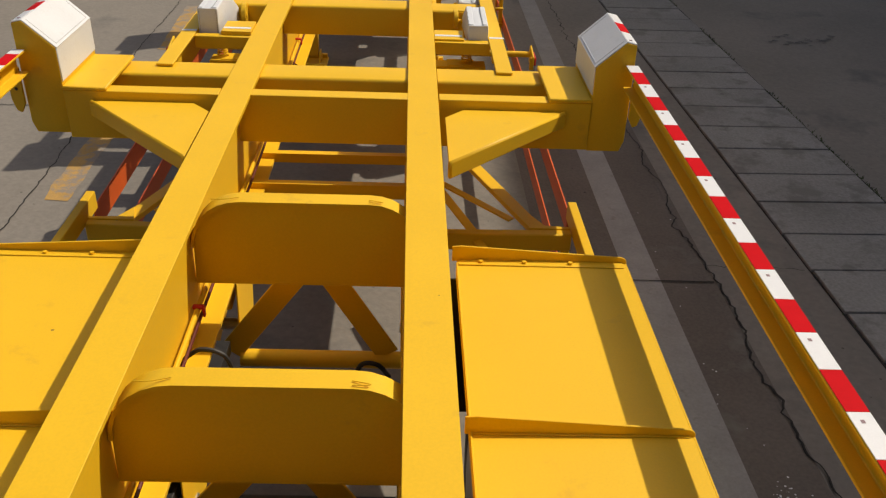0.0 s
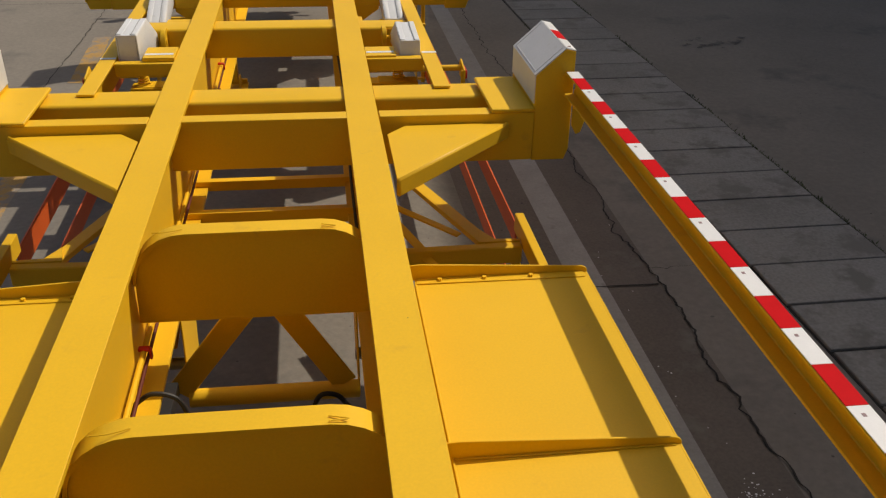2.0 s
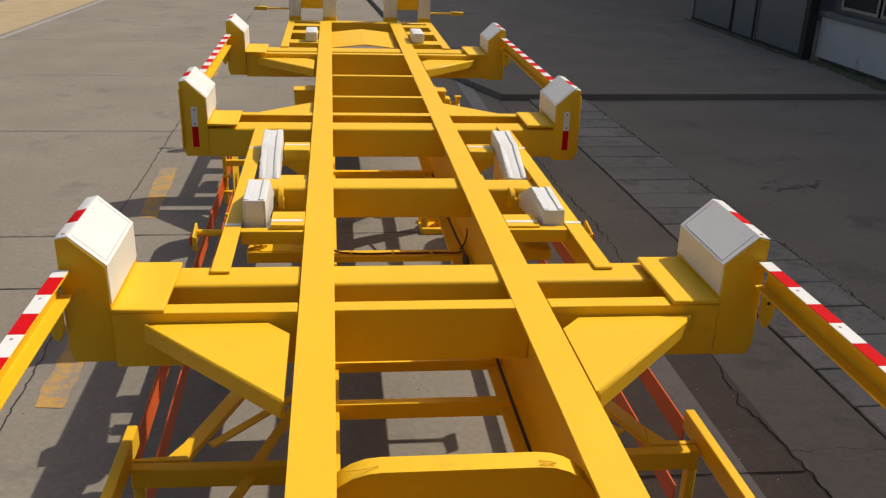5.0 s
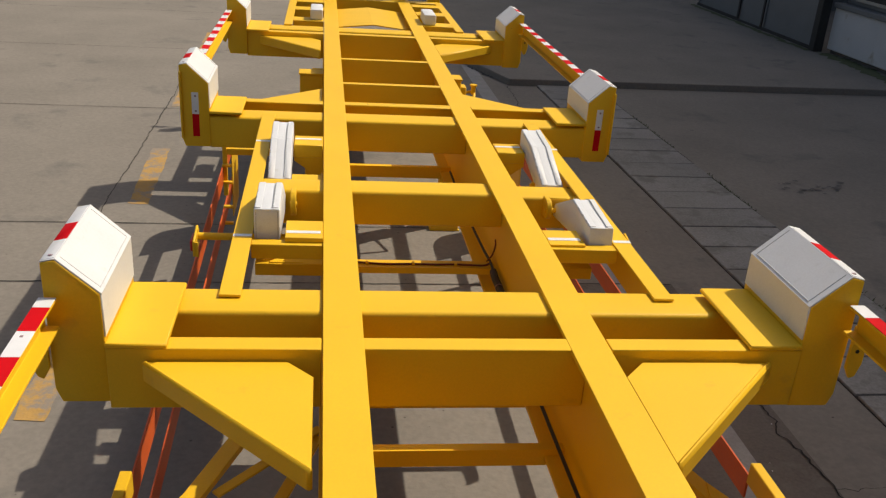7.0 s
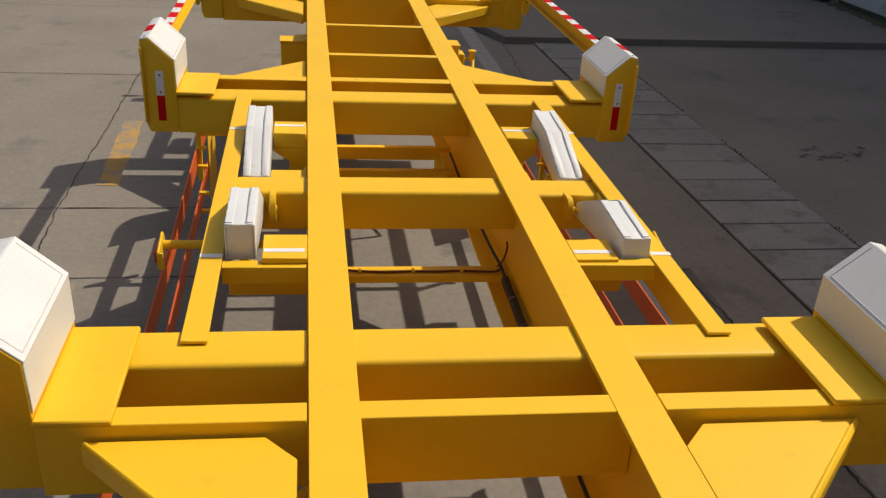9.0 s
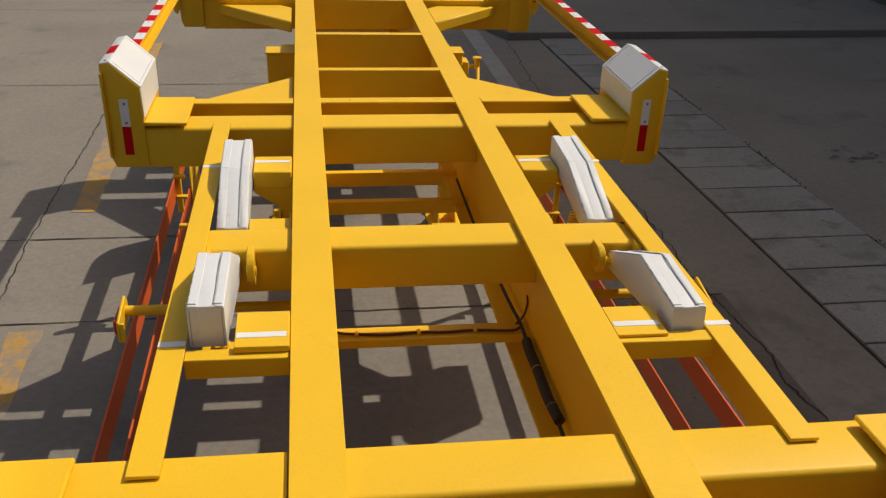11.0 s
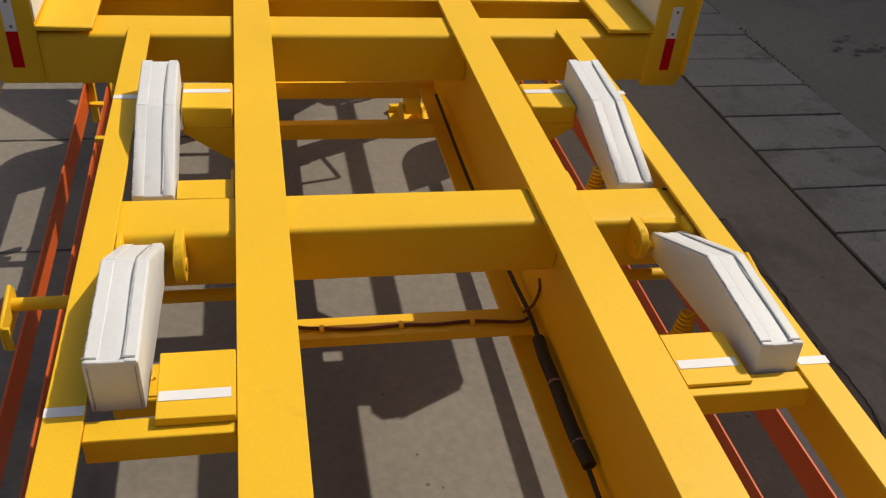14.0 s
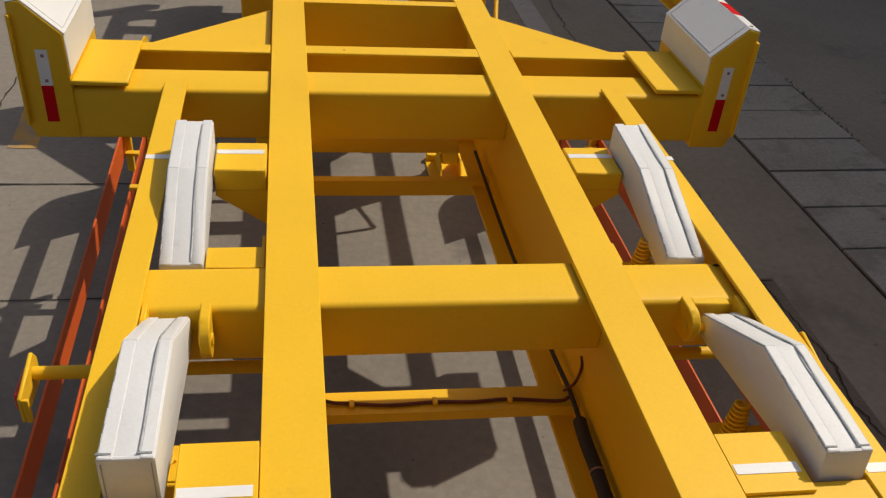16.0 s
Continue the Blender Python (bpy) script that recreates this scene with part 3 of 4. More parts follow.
# cross-members ahead of the second bolster
for y, lo in ((4.02, 1.08), (4.93, 1.08)):
    part("crossmember", prism(c_profile(y, y + 0.06, lo, T - 0.002, 0.010, 0), "x", -WEB, WEB, 0.002, 1), YELLOW, trailer)

# middle box beam
for x0, x1, zt in ((-0.85, -0.525, T - 0.028), (-WEB, WEB, T - 0.026), (0.525, 0.85, T - 0.036)):
    part("box_crossmember", prism(rounded_rect(1.67, 1.865, 1.11, zt, 0.020), "x", x0, x1, 0), YELLOW, trailer)


chip = prism([(0.832, 1.843), (0.846, 1.851), (0.858, 1.842), (0.845, 1.834)], "z", T - 0.0362, T - 0.0352)
part("paint_chip", chip, BLACK, trailer, "dark chip in the paint")


# side rails
def side_rail(s, x0, x1, y0, y1):
    part("side_rail", join(box(*sorted((s * x0, s * x1)), y0, y1, T - 0.016, T - 0.004, 0.002),
                           box(*sorted((s * (x1 - 0.012), s * x1)), y0 + 0.02, y1 - 0.02, T - 0.225, T - 0.0165, 0.001)), YELLOW, trailer, "yellow flat side rail with a hanging web")


for s in (-1, 1):
    side_rail(s, 0.846 if s < 0 else 0.840, 0.932 if s < 0 else 0.926, 0.40, 3.07)
    side_rail(s, 0.85, 0.935, 6.58, 8.62)


# white sloped support pads on springs, and their seats
def pad(s, x0, x1, side, label):
    """side: the (y, z) outline of the pad, top line first."""
    a, b = sorted((s * x0, s * x1))
    body = part("support_pad", prism(side, "x", a, b, 0.005, 2), WHITE, trailer, label)
    top = side[:3]
    w = (b - a)
    for u0, u1 in ((0.03, 0.30), (0.735, 0.97)):
        strips = []
        for (ya, za), (yb, zb) in zip(top, top[1:]):
            strips.append(prism([(ya, za), (yb, zb), (yb, zb + 0.004), (ya, za + 0.004)], "x", a + w * u0, a + w * u1, 0.0025, 1))
        part("raised_strip", join(*strips), WHITE, body)
    xw = a + w * 0.715
    part("weld_seam", tube(bend([(xw + 0.0015 * math.sin(9 * k), y, z + 0.003) for k, (y, z) in enumerate(
        [(top[0][0] + (top[1][0] - top[0][0]) * f, top[0][1] + (top[1][1] - top[0][1]) * f) for f in (0.05, 0.3, 0.6, 0.97)]
        + [(top[1][0] + (top[2][0] - top[1][0]) * f, top[1][1] + (top[2][1] - top[1][1]) * f) for f in (0.3, 0.9)])], 4), 0.0024, 6), WELD, body)
    # rubbed edge
    worn = [(top[0][0] + (top[1][0] - top[0][0]) * f, top[0][1] + (top[1][1] - top[0][1]) * f) for f in (0.06, 0.14, 0.2, 0.27, 0.4, 0.46, 0.62, 0.7)]
    for (ya, za), (yb, zb) in list(zip(worn, worn[1:]))[::2]:
        part("scuff", tube([(a + 0.004, ya, za + 0.0022), (a + 0.0055, (ya + yb) / 2, (za + zb) / 2 + 0.0022), (a + 0.004, yb, zb + 0.0022)], 0.0022, 6), WELD, body, "grey scuff in the white paint")
    if len(side) == 5 and top[0][0] < 1.3:
        ye, ze = top[0]
        zl = side[-1][1]
        for xs in (a + 0.009, b - 0.009):
            part("seam", box(xs - 0.0012, xs + 0.0012, ye - 0.0012, ye + 0.004, zl + 0.008, ze - 0.012, 0), WELD, body)
        part("rounded_lip", tube([(a + 0.004, ye + 0.004, ze - 0.003), (b - 0.004, ye + 0.004, ze - 0.003)], 0.006, 8), WHITE, body)
    for x_end in (a + w * 0.12, a + w * 0.8):
        part("weld_seam", tube([(x_end - 0.014, top[0][0] + 0.012, top[0][1] + 0.005), (x_end + 0.016, top[0][0] + 0.012, top[0][1] + 0.004)], 0.003, 6), WELD, body)


PAD_NEAR = [(1.015, 1.447), (1.375, 1.447), (1.655, 1.285), (1.665, 1.20), (1.015, 1.30)]
PAD_NEAR_RIGHT = [(0.99, 1.396), (1.325, 1.416), (1.64, 1.268), (1.65, 1.20), (0.98, 1.285)]
PAD_FAR = [(1.89, 1.29), (2.24, 1.41), (2.53, 1.43), (2.53, 1.33), (1.88, 1.20)]
for s in (-1, 1):
    pad(s, 0.722, 0.838, PAD_NEAR if s < 0 else PAD_NEAR_RIGHT, "white sloped container support pad with weld seams")
    pad(s, 0.705, 0.83, PAD_FAR, "white sloped container support pad with weld seams")
    # cross channel in front of the near pad
    a, b = sorted((s * 0.527, s * 0.846))
    part("cross_channel", prism(c_profile(0.915, 0.975, 1.248, T - 0.012, 0.010, 0), "x", a, b, 0.003, 1), YELLOW, trailer)
    # seat plates and white alignment tape
    a, b = sorted((s * 0.527, s * 0.697))
    part("seat_plate", box(a, b, 0.943, 1.15 if s < 0 else 1.12, T - 0.011, T + (0.012 if s < 0 else -0.0005), 0.002 if s < 0 else 0.0004), YELLOW, trailer, "yellow plate with a white alignment stripe")
    part("seat_leg", box(a, b, 1.10, 1.112, 1.19, T - 0.011, 0.001), YELLOW, trailer)
    part("white_stripe", box(a + 0.004, b - 0.01, 0.995, 1.025, T + (0.012 if s < 0 else -0.0005), T + (0.0135 if s < 0 else 0.0012), 0.0005), WHITE_TAPE, trailer, "thin white tape stripe")
    ra, rb = sorted((s * 0.847, s * 0.931))
    part("white_stripe", box(ra, rb, 0.985, 1.013, T - 0.004, T - 0.0025, 0.0005), WHITE_TAPE, trailer, "thin white tape stripe")
    part("white_stripe", box(ra, rb, 2.452, 2.480, T - 0.004, T - 0.0025, 0.0005), WHITE_TAPE, trailer, "thin white tape stripe")
    a, b = sorted((s * 0.53, s * 0.70))
    far = part("seat_box", join(box(a, b, 2.343, 2.534, T - 0.065, T + (0.016 if s < 0 else 0.004), 0.005),
                                prism([(s * 0.53, 1.125), (s * 0.70, 1.245), (s * 0.70, T - 0.065), (s * 0.53, T - 0.065)], "y", 2.347, 2.362, 0.001, 1)), YELLOW, trailer, "yellow seat box with a white alignment stripe")
    part("white_stripe", box(a + 0.004, b - 0.008, 2.452, 2.480, T + (0.016 if s < 0 else 0.004), T + (0.0175 if s < 0 else 0.0055), 0.0005), WHITE_TAPE, far, "thin white tape stripe")
    low = box(*sorted((s * 0.53, s * 0.72)), 1.90, 2.07, 1.10, 1.112, 0.002)
    back = box(*sorted((s * 0.53, s * 0.54)), 1.90, 2.07, 1.112, T - 0.06, 0.002)
    shelf = box(*sorted((s * 0.53, s * (0.70 if s < 0 else 0.56))), 1.88, 1.985, T - 0.06, T - 0.045, 0.002)
    part("spring_bracket", join(low, back, shelf), YELLOW, trailer)
    # hinge lugs on the box beam, coil springs under the pads
    lug_y, lug_z = (0.055, 0.066) if s < 0 else (0.048, 0.056)
    ring = [(1.62 - lug_y * math.cos(k * math.pi / 10 - math.pi / 2), 1.25 + lug_z * math.sin(k * math.pi / 10 - math.pi / 2)) for k in range(11)]
    bm = prism([(1.68, 1.25 - lug_z)] + ring + [(1.68, 1.25 + lug_z)], "x", s * 0.68 - 0.014, s * 0.68 + 0.014, 0.003, 1)
    lug_ob = part("hinge_lug", bm, YELLOW, trailer, "rounded yellow hinge lug with a pin")
    part("pin", tube([(s * 0.68 - 0.019, 1.61, 1.245), (s * 0.68 + 0.019, 1.61, 1.245)], 0.018, 12), YELLOW, lug_ob)
    outer = prism([(1.68, 1.25 - lug_z)] + ring + [(1.68, 1.25 + lug_z)], "x", s * 0.838 - 0.008, s * 0.838 + 0.008, 0.003, 1)
    outer_ob = part("hinge_lug", outer, YELLOW, trailer, "rounded yellow hinge lug with a pin")
    if s > 0:
        part("pin", tube([(0.69, 1.61, 1.245), (0.83, 1.61, 1.245)], 0.014, 12), YELLOW, outer_ob)
        part("top_flange", box(*sorted((s * 0.692, s * 0.80)), 1.64, 1.672, 1.298, 1.306, 0.003), YELLOW, outer_ob)
    for ys, z0 in ((1.35, 1.065), (2.06, 1.118)):
        x_coil = 0.787 if s < 0 else 0.742 if ys < 2 else 0.705
        turns = [(s * x_coil + (0.034 - 0.00016 * k) * math.cos(k * math.tau / 12), ys + (0.034 - 0.00016 * k) * math.sin(k * math.tau / 12), z0 + 0.0012 * k) for k in range(12 * 9)]
        part("coil_spring", tube(turns, 0.0045, 6), YELLOW, trailer, "yellow painted coil spring")
        part("spring_seat", box(min(s * 0.62, s * 0.79), max(s * 0.62, s * 0.79), ys - 0.06, ys + 0.06, z0 - 0.02, z0 - 0.005, 0.002), YELLOW, trailer)
    part("seat_beam", box(min(s * 0.525, s * 0.86), max(s * 0.525, s * 0.86), 1.28, 1.40, 0.99, 1.055, 0.004), YELLOW, trailer)


# fenders
def fender(s):
    a, b = sorted((s * 0.582, s * 1.252))
    f = part("fender", box(a, b, -4.40, -1.035, 1.042, 1.050, 0.001), YELLOW, trailer, "flat yellow mudguard sheet over the wheels")
    part("edge_lip", box(*sorted((s * 1.252, s * 1.258)), -4.40, -1.035, 0.985, 1.0505, 0.001), YELLOW, f)
    part("edge_lip", box(*sorted((s * 0.578, s * 0.584)), -4.40, -1.08, 0.995, 1.056, 0.001), YELLOW, f)
    # added black sheet, makes the slit between beam and fender read dark
    part("gap_darkener", box(*sorted((s * 0.54, s * 1.22)), -1.095, -1.085, 0.30, 0.985, 0.002), BLACK, f, "added black sheet that darkens the gap by the beam")
    for y in (-1.05, -2.05, -3.05, -4.05):
        out = [(1.258 - 0.03 * (1 - math.cos(k * math.pi / 10)), 1.055 + 0.022 * math.sin(k * math.pi / 10)) for k in range(6)]
        web = [(s * px, pz) for px, pz in [(0.562, 1.045), (1.258, 1.045)] + out + [(0.60, 1.114), (0.562, 1.110)]]
        r = part("rib", join(prism(web, "y", y - 0.004, y + 0.004, 0.0015, 1),
                             box(*sorted((s * 0.585, s * 1.24)), y - (0.045 if y > -1.5 else 0.012), y - 0.004, 1.0505, 1.055, 0.0015)), YELLOW, f)
        for xb in (0.675, 0.847, 1.029) if y > -1.5 else ():
            part("bolt", tube([(s * xb, y - 0.025, 1.055), (s * xb, y - 0.025, 1.064)], 0.009, 6), YELLOW, r)


for s in (-1, 1):
    fender(s)


# wheels under the fenders
WHEEL_Z = G + 0.505


def wheel(x0, x1, y):
    w = part("wheel", tube([(x0, y, WHEEL_Z), (x0 + 0.03, y, WHEEL_Z), (x1 - 0.03, y, WHEEL_Z), (x1, y, WHEEL_Z)], 0.30, 28), STEEL, trailer, "steel wheel under the mudguard")
    bm = bmesh.new()
    prof = [(x0, 0.30), (x0 - 0.0, 0.42), (x0 + 0.02, 0.48), (x0 + 0.05, 0.505), (x1 - 0.05, 0.505), (x1 - 0.02, 0.48), (x1, 0.42), (x1, 0.30)]
    rows = [[bm.verts.new((px, y + r * math.cos(k * math.tau / 40), WHEEL_Z + r * math.sin(k * math.tau / 40))) for px, r in prof] for k in range(40)]
    for k in range(40):
        p, q = rows[k], rows[(k + 1) % 40]
        for i in range(len(prof) - 1):
            bm.faces.new((p[i], p[i + 1], q[i + 1], q[i]))
    part("tyre", bm, BLACK, w, "black rubber tyre")


for s in (-1, 1):
    for y in (-1.64, -2.70, -3.77):
        for x0 in (0.64, 0.95):
            a, b = sorted((s * x0, s * (x0 + 0.27)))
            wheel(a, b, y)
for y in (-1.64, -2.70, -3.77):
    part("axle", tube([(-1.0, y, WHEEL_Z), (1.0, y, WHEEL_Z)], 0.065, 14), BLACK, trailer)

# undercarriage added to hold back light bouncing up onto the cross-members
for y in (-1.64, -2.70, -3.77):
    for s in (-1, 1):
        if s > 0:
            part("brake_chamber", tube([(0.24, y + 0.30, 0.40), (0.24, y + 0.34, 0.415), (0.24, y + 0.50, 0.46), (0.24, y + 0.52, 0.465)], 0.075, 18), BLACK, trailer, "black brake chamber added to block bounced light")
        part("trailing_arm", bar((s * 0.43, y - 0.42, 0.62), (s * 0.43, y + 0.72, 0.50), 0.09, 0.06), BLACK, trailer, "black suspension arm added to block bounced light")

# air tank between the beams
def turned(profile, y, z, sides=36):
    """A closed body of revolution about a line along x: profile holds (x, radius)."""
    bm = bmesh.new()
    rows = [[bm.verts.new((px, y + r * math.cos(k * math.tau / sides), z + r * math.sin(k * math.tau / sides))) for k in range(sides)] for px, r in profile]
    for p, q in zip(rows, rows[1:]):
        for k in range(sides):
            bm.faces.new((p[k], p[(k + 1) % sides], q[(k + 1) % sides], q[k]))
    bm.faces.new(rows[0])
    bm.faces.new(rows[-1])
    return bm


tank = part("air_tank", turned([(-0.375, 0.03), (-0.372, 0.08), (-0.362, 0.115), (-0.345, 0.14), (-0.30, 0.15), (0.215, 0.15), (0.22, 0.148)], -2.36, 0.81), TANK, trailer, "black painted cylindrical air tank")
part("end_cap", turned([(0.22, 0.1505), (0.245, 0.149), (0.285, 0.135), (0.31, 0.10), (0.32, 0.04)], -2.36, 0.81), BLACK, tank)
part("bracket", box(-0.43, -0.365, -2.40, -2.31, 0.76, 0.84, 0.004), BLACK, tank)
part("strap", turned([(-0.285, 0.1515), (-0.284, 0.1535), (-0.252, 0.1535), (-0.251, 0.1515)], -2.36, 0.81), TANK, tank)
part("valve", tube([(0.36, -2.47, 0.86), (0.36, -2.40, 0.86), (0.37, -2.36, 0.88)], 0.022, 10), STEEL, tank, "dull metal drain valve")

# suspension hangers with inverted V braces
for y in (-0.86, -1.95):
    for s in (-1, 1):
        side = [(y + 0.06, 0.75), (y + 0.44, 0.75), (y + 0.36, 0.40), (y + 0.02, 0.34)]
        h = part("hanger", join(prism(side, "x", s * 0.358, s * 0.366, 0.002, 1), prism(side, "x", s * 0.486, s * 0.494, 0.002, 1),
                                prism([(y + 0.062, 0.75), (y + 0.28, 0.75), (y + 0.26, 0.60), (y + 0.10, 0.58)], "x", s * 0.40, s * 0.486, 0.010, 2)), YELLOW, trailer, "yellow pressed suspension hanger")
        part("pivot_bolt", tube([(s * 0.352, y + 0.17, 0.46), (s * 0.50, y + 0.17, 0.46)], 0.028, 10), STEEL, h)
        part("v_brace", bar((-0.05 + s * 0.352, y, 0.43), (-0.015 + s * 0.06, y, 0.86), 0.012, 0.105), YELLOW, trailer, "yellow diagonal flat brace")
    part("brace_tube", tube([(-0.36, y + 0.008, 0.39), (0.36, y + 0.008, 0.39)], 0.040, 16), YELLOW, trailer)
    part("brake_hose", tube(bend([(-0.44, y - 0.60, 0.80), (-0.432, y - 0.59, 0.834), (-0.39, y - 0.59, 0.872), (-0.361, y - 0.59, 0.884), (-0.31, y - 0.59, 0.875), (-0.271, y - 0.59, 0.837), (-0.24, y - 0.59, 0.72)], 6), 0.009, 8), BLACK, trailer, "black brake hose")
    part("brake_hose", tube(bend([(0.31, y - 0.10, 0.38), (0.26, y - 0.12, 0.46), (0.19, y - 0.12, 0.46), (0.15, y - 0.12, 0.36)], 6), 0.011, 8), BLACK, trailer, "black brake hose")

# conduit and clips on the left beam web
part("conduit", tube(bend([(-0.424, -4.324, 0.905), (-0.42, -1.88, 0.91), (-0.424, -0.564, 0.90), (-0.42, 0.376, 0.89), (-0.424, 2.82, 0.89)], 8), 0.011, 8), YELLOW, trailer, "yellow painted conduit along the beam")
part("red_cable", tube(bend([(-0.408, -4.324, 0.89), (-0.405, -2.256, 0.887), (-0.408, -1.128, 0.885), (-0.405, 0.188, 0.875), (-0.408, 2.82, 0.87)], 8), 0.007, 8), BROWN, trailer, "dark red cable")
for y in (-2.7, -1.225, 2.2):
    part("cable_clip", join(box(-0.440, -0.398, y - 0.012, y + 0.012, 0.910, 0.924, 0.003), box(-0.402, -0.393, y - 0.012, y + 0.012, 0.875, 0.918, 0.003)), RED, trailer, "red plastic cable clip")

# cables on the right beam web
part("cable", tube(bend([(0.40, -0.94, 0.86), (0.396, 0.188, 0.852), (0.40, 0.60, 0.855), (0.41, 1.081, 0.865)], 8), 0.008, 8), BLACK, trailer, "black cable along the beam")
loom = part("cable_loom", tube(bend([(0.415, 1.09, 0.87), (0.405, 1.222, 0.875), (0.41, 1.41, 0.872), (0.408, 1.523, 0.875), (0.415, 1.617, 0.87)], 8), 0.021, 10), BLACK, trailer, "black taped cable loom")
for y in (1.17, 1.41):
    part("cable_tie", tube([(0.409, y - 0.003, 0.873), (0.409, y + 0.003, 0.873)], 0.0228, 12), GREY_MARK, loom, "dull cable tie")
part("cable", tube(bend([(0.415, 1.598, 0.87), (0.415, 1.739, 0.88), (0.408, 1.974, 0.87), (0.40, 2.632, 0.852), (0.404, 3.384, 0.852)], 8), 0.008, 8), BLACK, trailer, "black cable along the beam")
part("branch_cable", tube(bend([(0.40, 1.75, 0.872), (0.425, 1.735, 0.92), (0.44, 1.745, 0.975), (0.443, 1.77, 1.0)], 8), 0.005, 8), BROWN, trailer, "thin brown cable")
lying = part("branch_cable", tube(bend([(0.41, 1.72, 0.872), (0.37, 1.715, 0.862), (0.22, 1.737, 0.8565), (0.1, 1.731, 0.8565), (-0.02, 1.736, 0.8565), (-0.16, 1.729, 0.8565), (-0.28, 1.742, 0.8565), (-0.36, 1.752, 0.862), (-0.41, 1.80, 0.875)], 8), 0.006, 8), BROWN, trailer, "thin brown cable")
for x in (-0.28, -0.02, 0.22):
    part("cable_clip", box(x - 0.008, x + 0.008, 1.722, 1.752, 0.8505, 0.866, 0.003), YELLOW, lying)

# lower cross angles between the beams
for y, w, z0, z1 in ((0.092, 0.045, 0.722, 0.80), (0.47, 0.045, 0.745, 0.80), (1.70, 0.10, 0.812, 0.85), (3.20, 0.045, 0.722, 0.80), (3.63, 0.045, 0.71, 0.80), (5.4, 0.045, 0.722, 0.80), (7.5, 0.045, 0.722, 0.80)):
    part("lower_angle", prism([(y, z0), (y + 0.008, z0), (y + 0.008, z1 - 0.008), (y + w, z1 - 0.008), (y + w, z1), (y, z1)], "x", -0.444, 0.444, 0.001, 1), YELLOW, trailer)


# outriggers that carry the orange side guards
def outrigger(s, x_post):
    y = -0.15
    part("outrigger_arm", bar((s * 0.457, y, 0.625), (s * (x_post - 0.004), y, 0.635), 0.055, 0.095, 0.006), YELLOW, trailer)
    part("outrigger_post", box(min(s * (x_post - 0.05), s * (x_post - 0.008)), max(s * (x_post - 0.05), s * (x_post - 0.008)), y - 0.026, y + 0.026, 0.22, 0.586, 0.004), YELLOW, trailer)
    part("corner_plate", prism([(s * 1.0, y + 0.03), (s * (x_post - 0.004), y + 0.03), (s * (x_post - 0.004), y + 0.05), (s * 1.09, y + 0.06), (s * 1.03, y + 0.17)], "z", 0.676, 0.686, 0.001, 1), YELLOW, trailer)
    part("diagonal_brace", bar((s * 1.055, -0.115, 0.66), (s * 0.76, 0.64, 0.67), 0.075, 0.03), YELLOW, trailer)
    part("diagonal_brace", bar((s * 0.93, 0.03, 0.65), (s * 0.53, 0.39, 0.70), 0.045, 0.012), YELLOW, trailer)
    part("diagonal_brace", bar((s * 0.72, -0.118, 0.655), (s * 0.54, 0.36, 0.68), 0.05, 0.012), YELLOW, trailer)
    part("diagonal_brace", bar((s * 0.735, -0.182, 0.64), (s * 0.95, -0.8, 0.66), 0.05, 0.012), YELLOW, trailer)
    part("guard_end_bar", box(min(s * x_post, s * (x_post + 0.045)), max(s * x_post, s * (x_post + 0.045)), -1.0, 0.05, 0.655, 0.755, 0.004), YELLOW, trailer)


outrigger(1, 1.22)
outrigger(-1, 1.235)
for s, x, splay, zs, dip, h, top in ((1, 1.235, 0.0, (0.625, 0.265), 0.07, 0.115, 1.09), (-1, 1.262, 0.054, (0.585, 0.24), 0.0, 0.135, 0.84)):
    for z in zs:
        part("side_guard", bar((s * x, 0.06, z), (s * (x + splay), 4.72, z - (dip if z > 0.4 else 0)), 0.010, h, 0.002), ORANGE, trailer, "orange-red side guard bar")
    y = 3.98
    xp = x + splay
    post = part("guard_post", box(*sorted((s * (xp - 0.042), s * (xp - 0.008))), y, y + 0.04, 0.15 if s > 0 else 0.40, top, 0.004), YELLOW, trailer)
    part("cross_arm", box(*sorted((s * 0.53, s * (xp - 0.042))), y, y + 0.04, top - 0.10, top - 0.05, 0.004), YELLOW, post)
    arc = [(4.88 + 0.22 * math.cos(w), 0.56 + 0.22 * math.sin(w)) for w in [k * math.pi / 16 for k in range(9)]]
    outline = [(4.60, -0.02), (5.10, -0.02)] + arc + [(4.60, 0.78)]
    part("end_plate", prism(outline, "x", s * (xp - 0.018), s * (xp - 0.010), 0.001, 1), YELLOW, trailer, "yellow end plate of the side guard")
    for z in zs:
        for dz in (-0.075, 0.065):
            part("clip", box(*sorted((s * (xp - 0.08), s * (xp - 0.006))), y - 0.04, y - 0.002, z + dz, z + dz + 0.02, 0.003), YELLOW, post)

# marker lamp rods
for s in (-1, 1):
    rod = part("lamp_rod", tube([(s * 0.46, 1.79, 0.98), (s * 1.205, 1.79, 0.98)], 0.021, 12), YELLOW, trailer, "yellow cross rod for a side marker lamp")
    part("lamp_plate", prism([(1.655, 0.915), (1.845, 0.915), (1.845, 1.0), (1.82, 1.035), (1.655, 1.005)], "x", s * 1.203, s * 1.215, 0.003, 1), YELLOW, rod)
    part("plate_rim", box(*sorted((s * 1.185, s * 1.203)), 1.653, 1.665, 0.915, 1.0, 0.002), YELLOW, rod)
    part("marker_lamp", box(*sorted((s * 1.216, s * 1.233)), 1.68, 1.81, 0.935, 0.995, 0.006), RED, rod, "red side marker lamp")


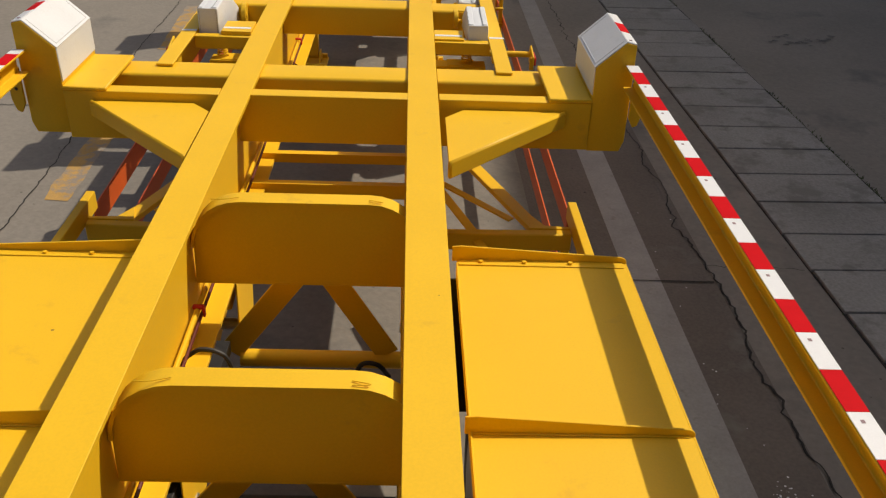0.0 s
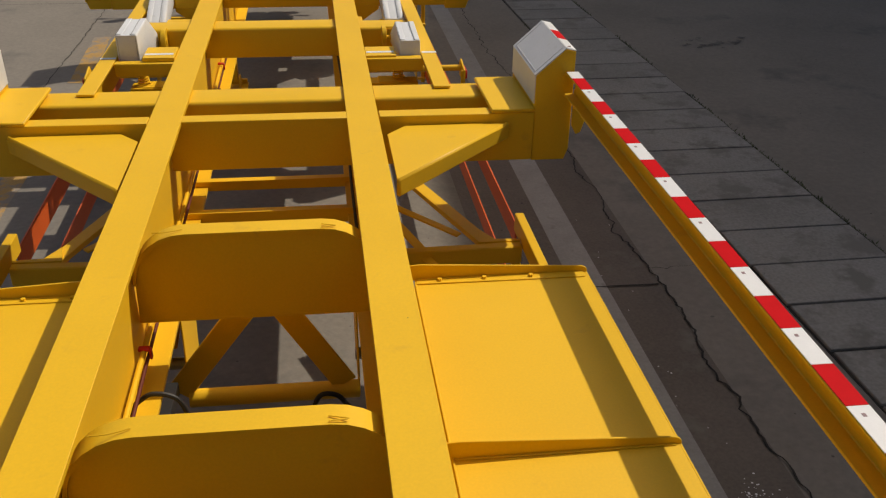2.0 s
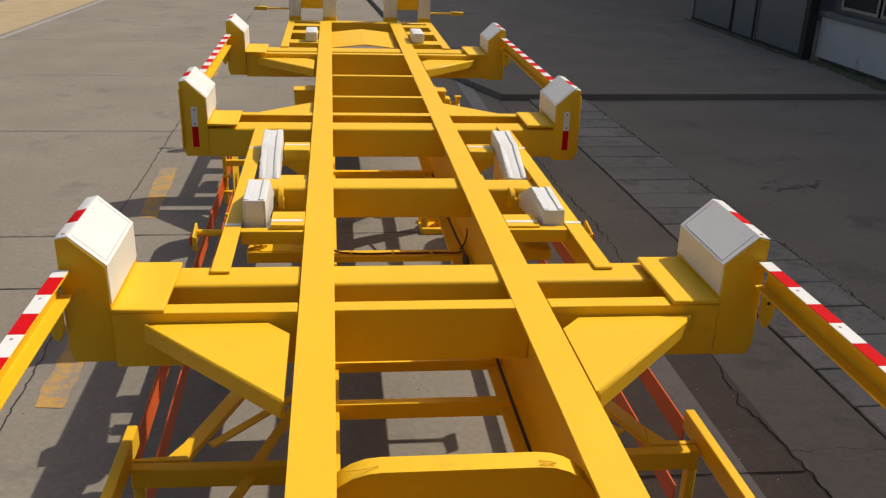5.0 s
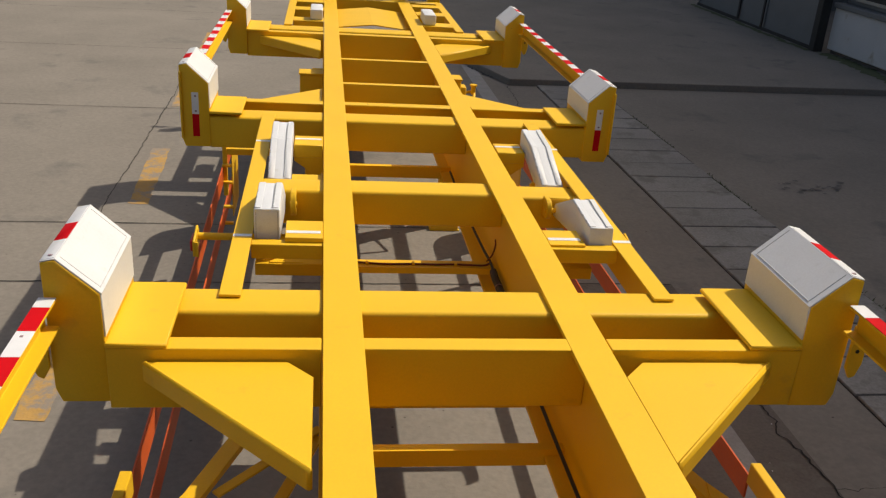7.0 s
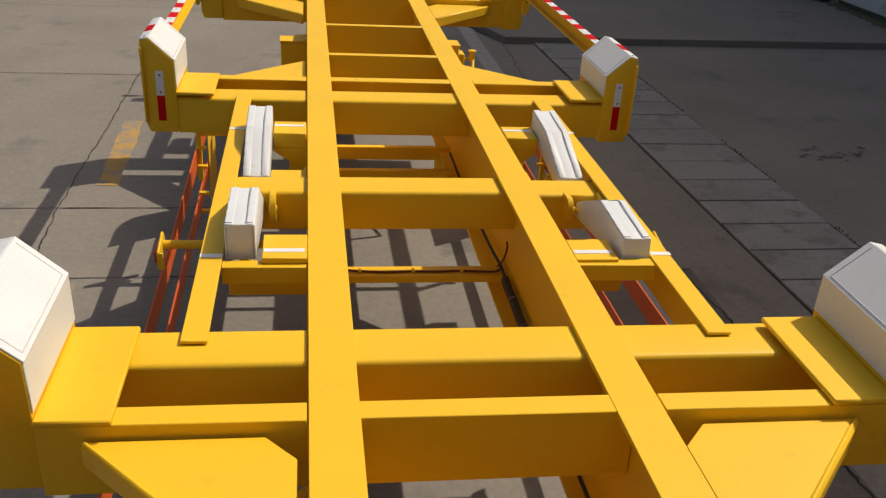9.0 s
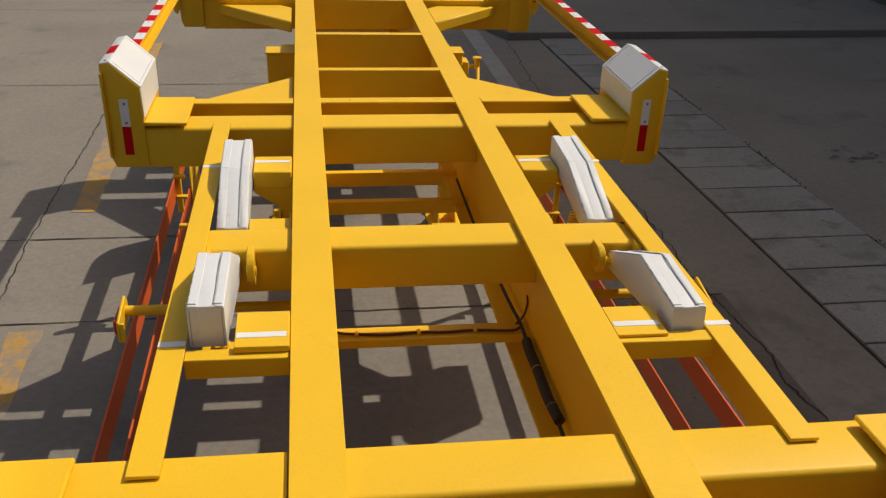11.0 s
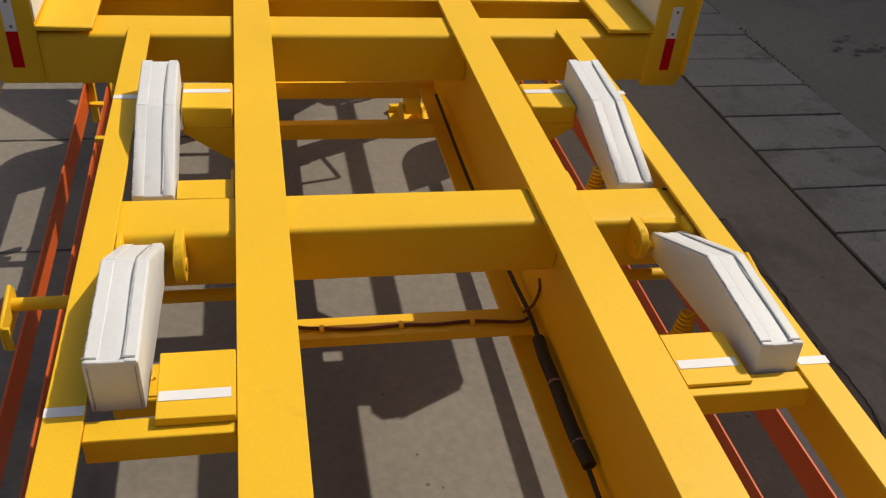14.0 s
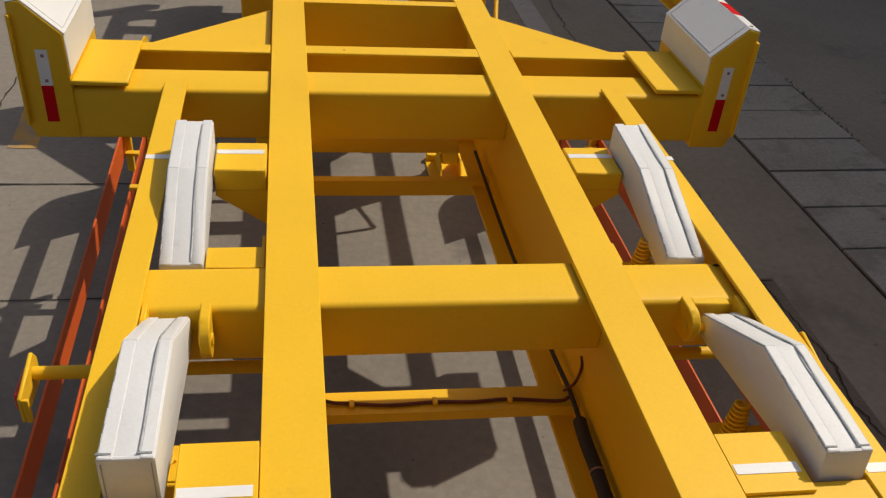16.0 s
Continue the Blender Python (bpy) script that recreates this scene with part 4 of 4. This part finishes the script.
# landing legs on broad feet, and the folded crank
for s in (-1, 1):
    xa, xb = sorted((s * 0.535, s * (0.735 if s < 0 else 0.70)))
    xm = (xa + xb) / 2
    leg = part("landing_leg", join(box(xa, xb, 5.02, 5.18, 0.42, 1.16, 0.008), box(xm - 0.055, xm + 0.055, 5.045, 5.155, G + 0.10, 0.42, 0.006)), YELLOW, trailer, "yellow square landing leg")
    part("leg_cap", box(xa - 0.008, xb + 0.008, 5.01, 5.19, 1.16, 1.175, 0.002), YELLOW, leg)
    part("foot_plate", box(xm - 0.14, xm + 0.14, 4.90, 5.30, G, G + 0.014, 0.003), YELLOW, leg, "flat yellow foot plate on the ground")
    for y0, y1 in ((4.905, 4.955), (5.245, 5.295)):
        part("foot_flange", box(xm - 0.13, xm + 0.13, y0, y1, G + 0.014, G + 0.06, 0.006), YELLOW, leg)
    part("foot_web", prism([(4.93, G + 0.014), (5.27, G + 0.014), (5.16, G + 0.15), (5.04, G + 0.15)], "x", xm - 0.075, xm - 0.063, 0.002, 1), YELLOW, leg)
    part("foot_web", prism([(4.93, G + 0.014), (5.27, G + 0.014), (5.16, G + 0.15), (5.04, G + 0.15)], "x", xm + 0.063, xm + 0.075, 0.002, 1), YELLOW, leg)
    part("leg_bracket", box(min(s * 0.527, s * 0.535), max(s * 0.527, s * 0.535), 4.96, 5.24, 0.80, 1.2, 0.004), YELLOW, leg)
    # curled-over plate at the beam behind the leg
    curl = [(5.26 + 0.07 * math.cos(w), 1.10 + 0.07 * math.sin(w)) for w in [k * math.pi / 8 for k in range(9)]]
    part("curled_plate", prism([(5.33, 0.86)] + curl + [(5.19, 0.86), (5.202, 0.86), (5.202, 1.10)] + [(5.26 + 0.058 * math.cos(w), 1.10 + 0.058 * math.sin(w)) for w in [math.pi - k * math.pi / 8 for k in range(9)]] + [(5.318, 0.86)], "x",
                               min(s * 0.53, s * 0.63), max(s * 0.53, s * 0.63), 0), YELLOW, trailer, "curled yellow bracket plate beside the beam")
crank = part("crank", tube(bend([(0.70, 5.10, 1.02), (0.80, 5.20, 1.02), (0.845, 5.215, 1.02), (0.845, 5.16, 0.99), (0.785, 4.82, 0.78), (0.77, 4.785, 0.76), (0.735, 4.765, 0.75), (0.47, 4.70, 0.75)], 6), 0.014, 10), YELLOW, trailer, "yellow bent landing gear crank, folded back")
part("crank_knob", join(tube([(0.842, 5.20, 1.00), (0.842, 5.20, 1.075)], 0.022, 12), tube([(0.842, 5.20, 1.075), (0.842, 5.20, 1.09)], 0.034, 12)), YELLOW, crank)
part("gear_box", box(0.70, 0.75, 5.03, 5.16, 0.94, 1.10, 0.006), YELLOW, crank)
part("leg_shaft", tube([(-0.6, 5.10, 0.75), (0.6, 5.10, 0.75)], 0.02, 10), YELLOW, trailer)

# front deck
part("front_beam", box(-0.90, 0.90, 8.52, 8.68, 1.12, T - 0.003, 0.008), YELLOW, trailer)
part("hat_plate", prism([(-WEB, 1.25), (0.0, 1.298), (WEB, 1.25), (WEB, 1.238), (0.0, 1.286), (-WEB, 1.238)], "y", 6.95, 8.15, 0.001, 1), YELLOW, trailer, "yellow peaked cover plate between the beams")
for s in (-1, 1):
    a, b = sorted((s * 0.53, s * 0.85))
    for y0, y1 in ((6.82, 7.05), (7.55, 7.78), (8.15, 8.35)):
        part("deck_plate", join(box(a, b, y0, y1, T - 0.012, T - 0.002, 0.002), box(a, b, y0, y0 + 0.01, 1.2, T - 0.012, 0.001)), YELLOW, trailer)
    a, b = sorted((s * 0.54, s * 0.67))
    part("stop_block", box(a, b, 6.87, 7.28, T, 1.44, 0.015, 2), WHITE, trailer, "white stop block on the front deck")
    for x0, x1 in ((0.77, 0.93), (0.31, 0.49)):
        a, b = sorted((s * x0, s * x1))
        post = part("front_post", box(a, b, 8.685, 8.80, 1.0, 1.372, 0.006), YELLOW, trailer, "front container stop post")
        st = part("white_face", box(a + 0.002, b - 0.002, 8.683, 8.79, 1.372, 1.92, 0.006), WHITE, post, "white painted stop face with raised strips")
        for u in (0.14, 0.58):
            part("raised_strip", box(a + (b - a) * u, a + (b - a) * (u + 0.28), 8.675, 8.684, 1.40, 1.90, 0.003), WHITE, st)
    a, b = sorted((s * 0.49, s * 0.77))
    part("post_rail", box(a, b, 8.71, 8.76, 1.475, 1.62, 0.005), YELLOW, trailer)
    zl = 1.465 if s < 0 else 1.435
    rod = part("lamp_rod", tube([(s * 0.93, 8.73, zl), (s * 1.21, 8.73, zl)], 0.012, 10), YELLOW, trailer)
    part("marker_lamp", box(min(s * 1.21, s * 1.375), max(s * 1.21, s * 1.375), 8.70, 8.755, zl - 0.025, zl + 0.025, 0.006), YELLOW, rod, "yellow front marker lamp")
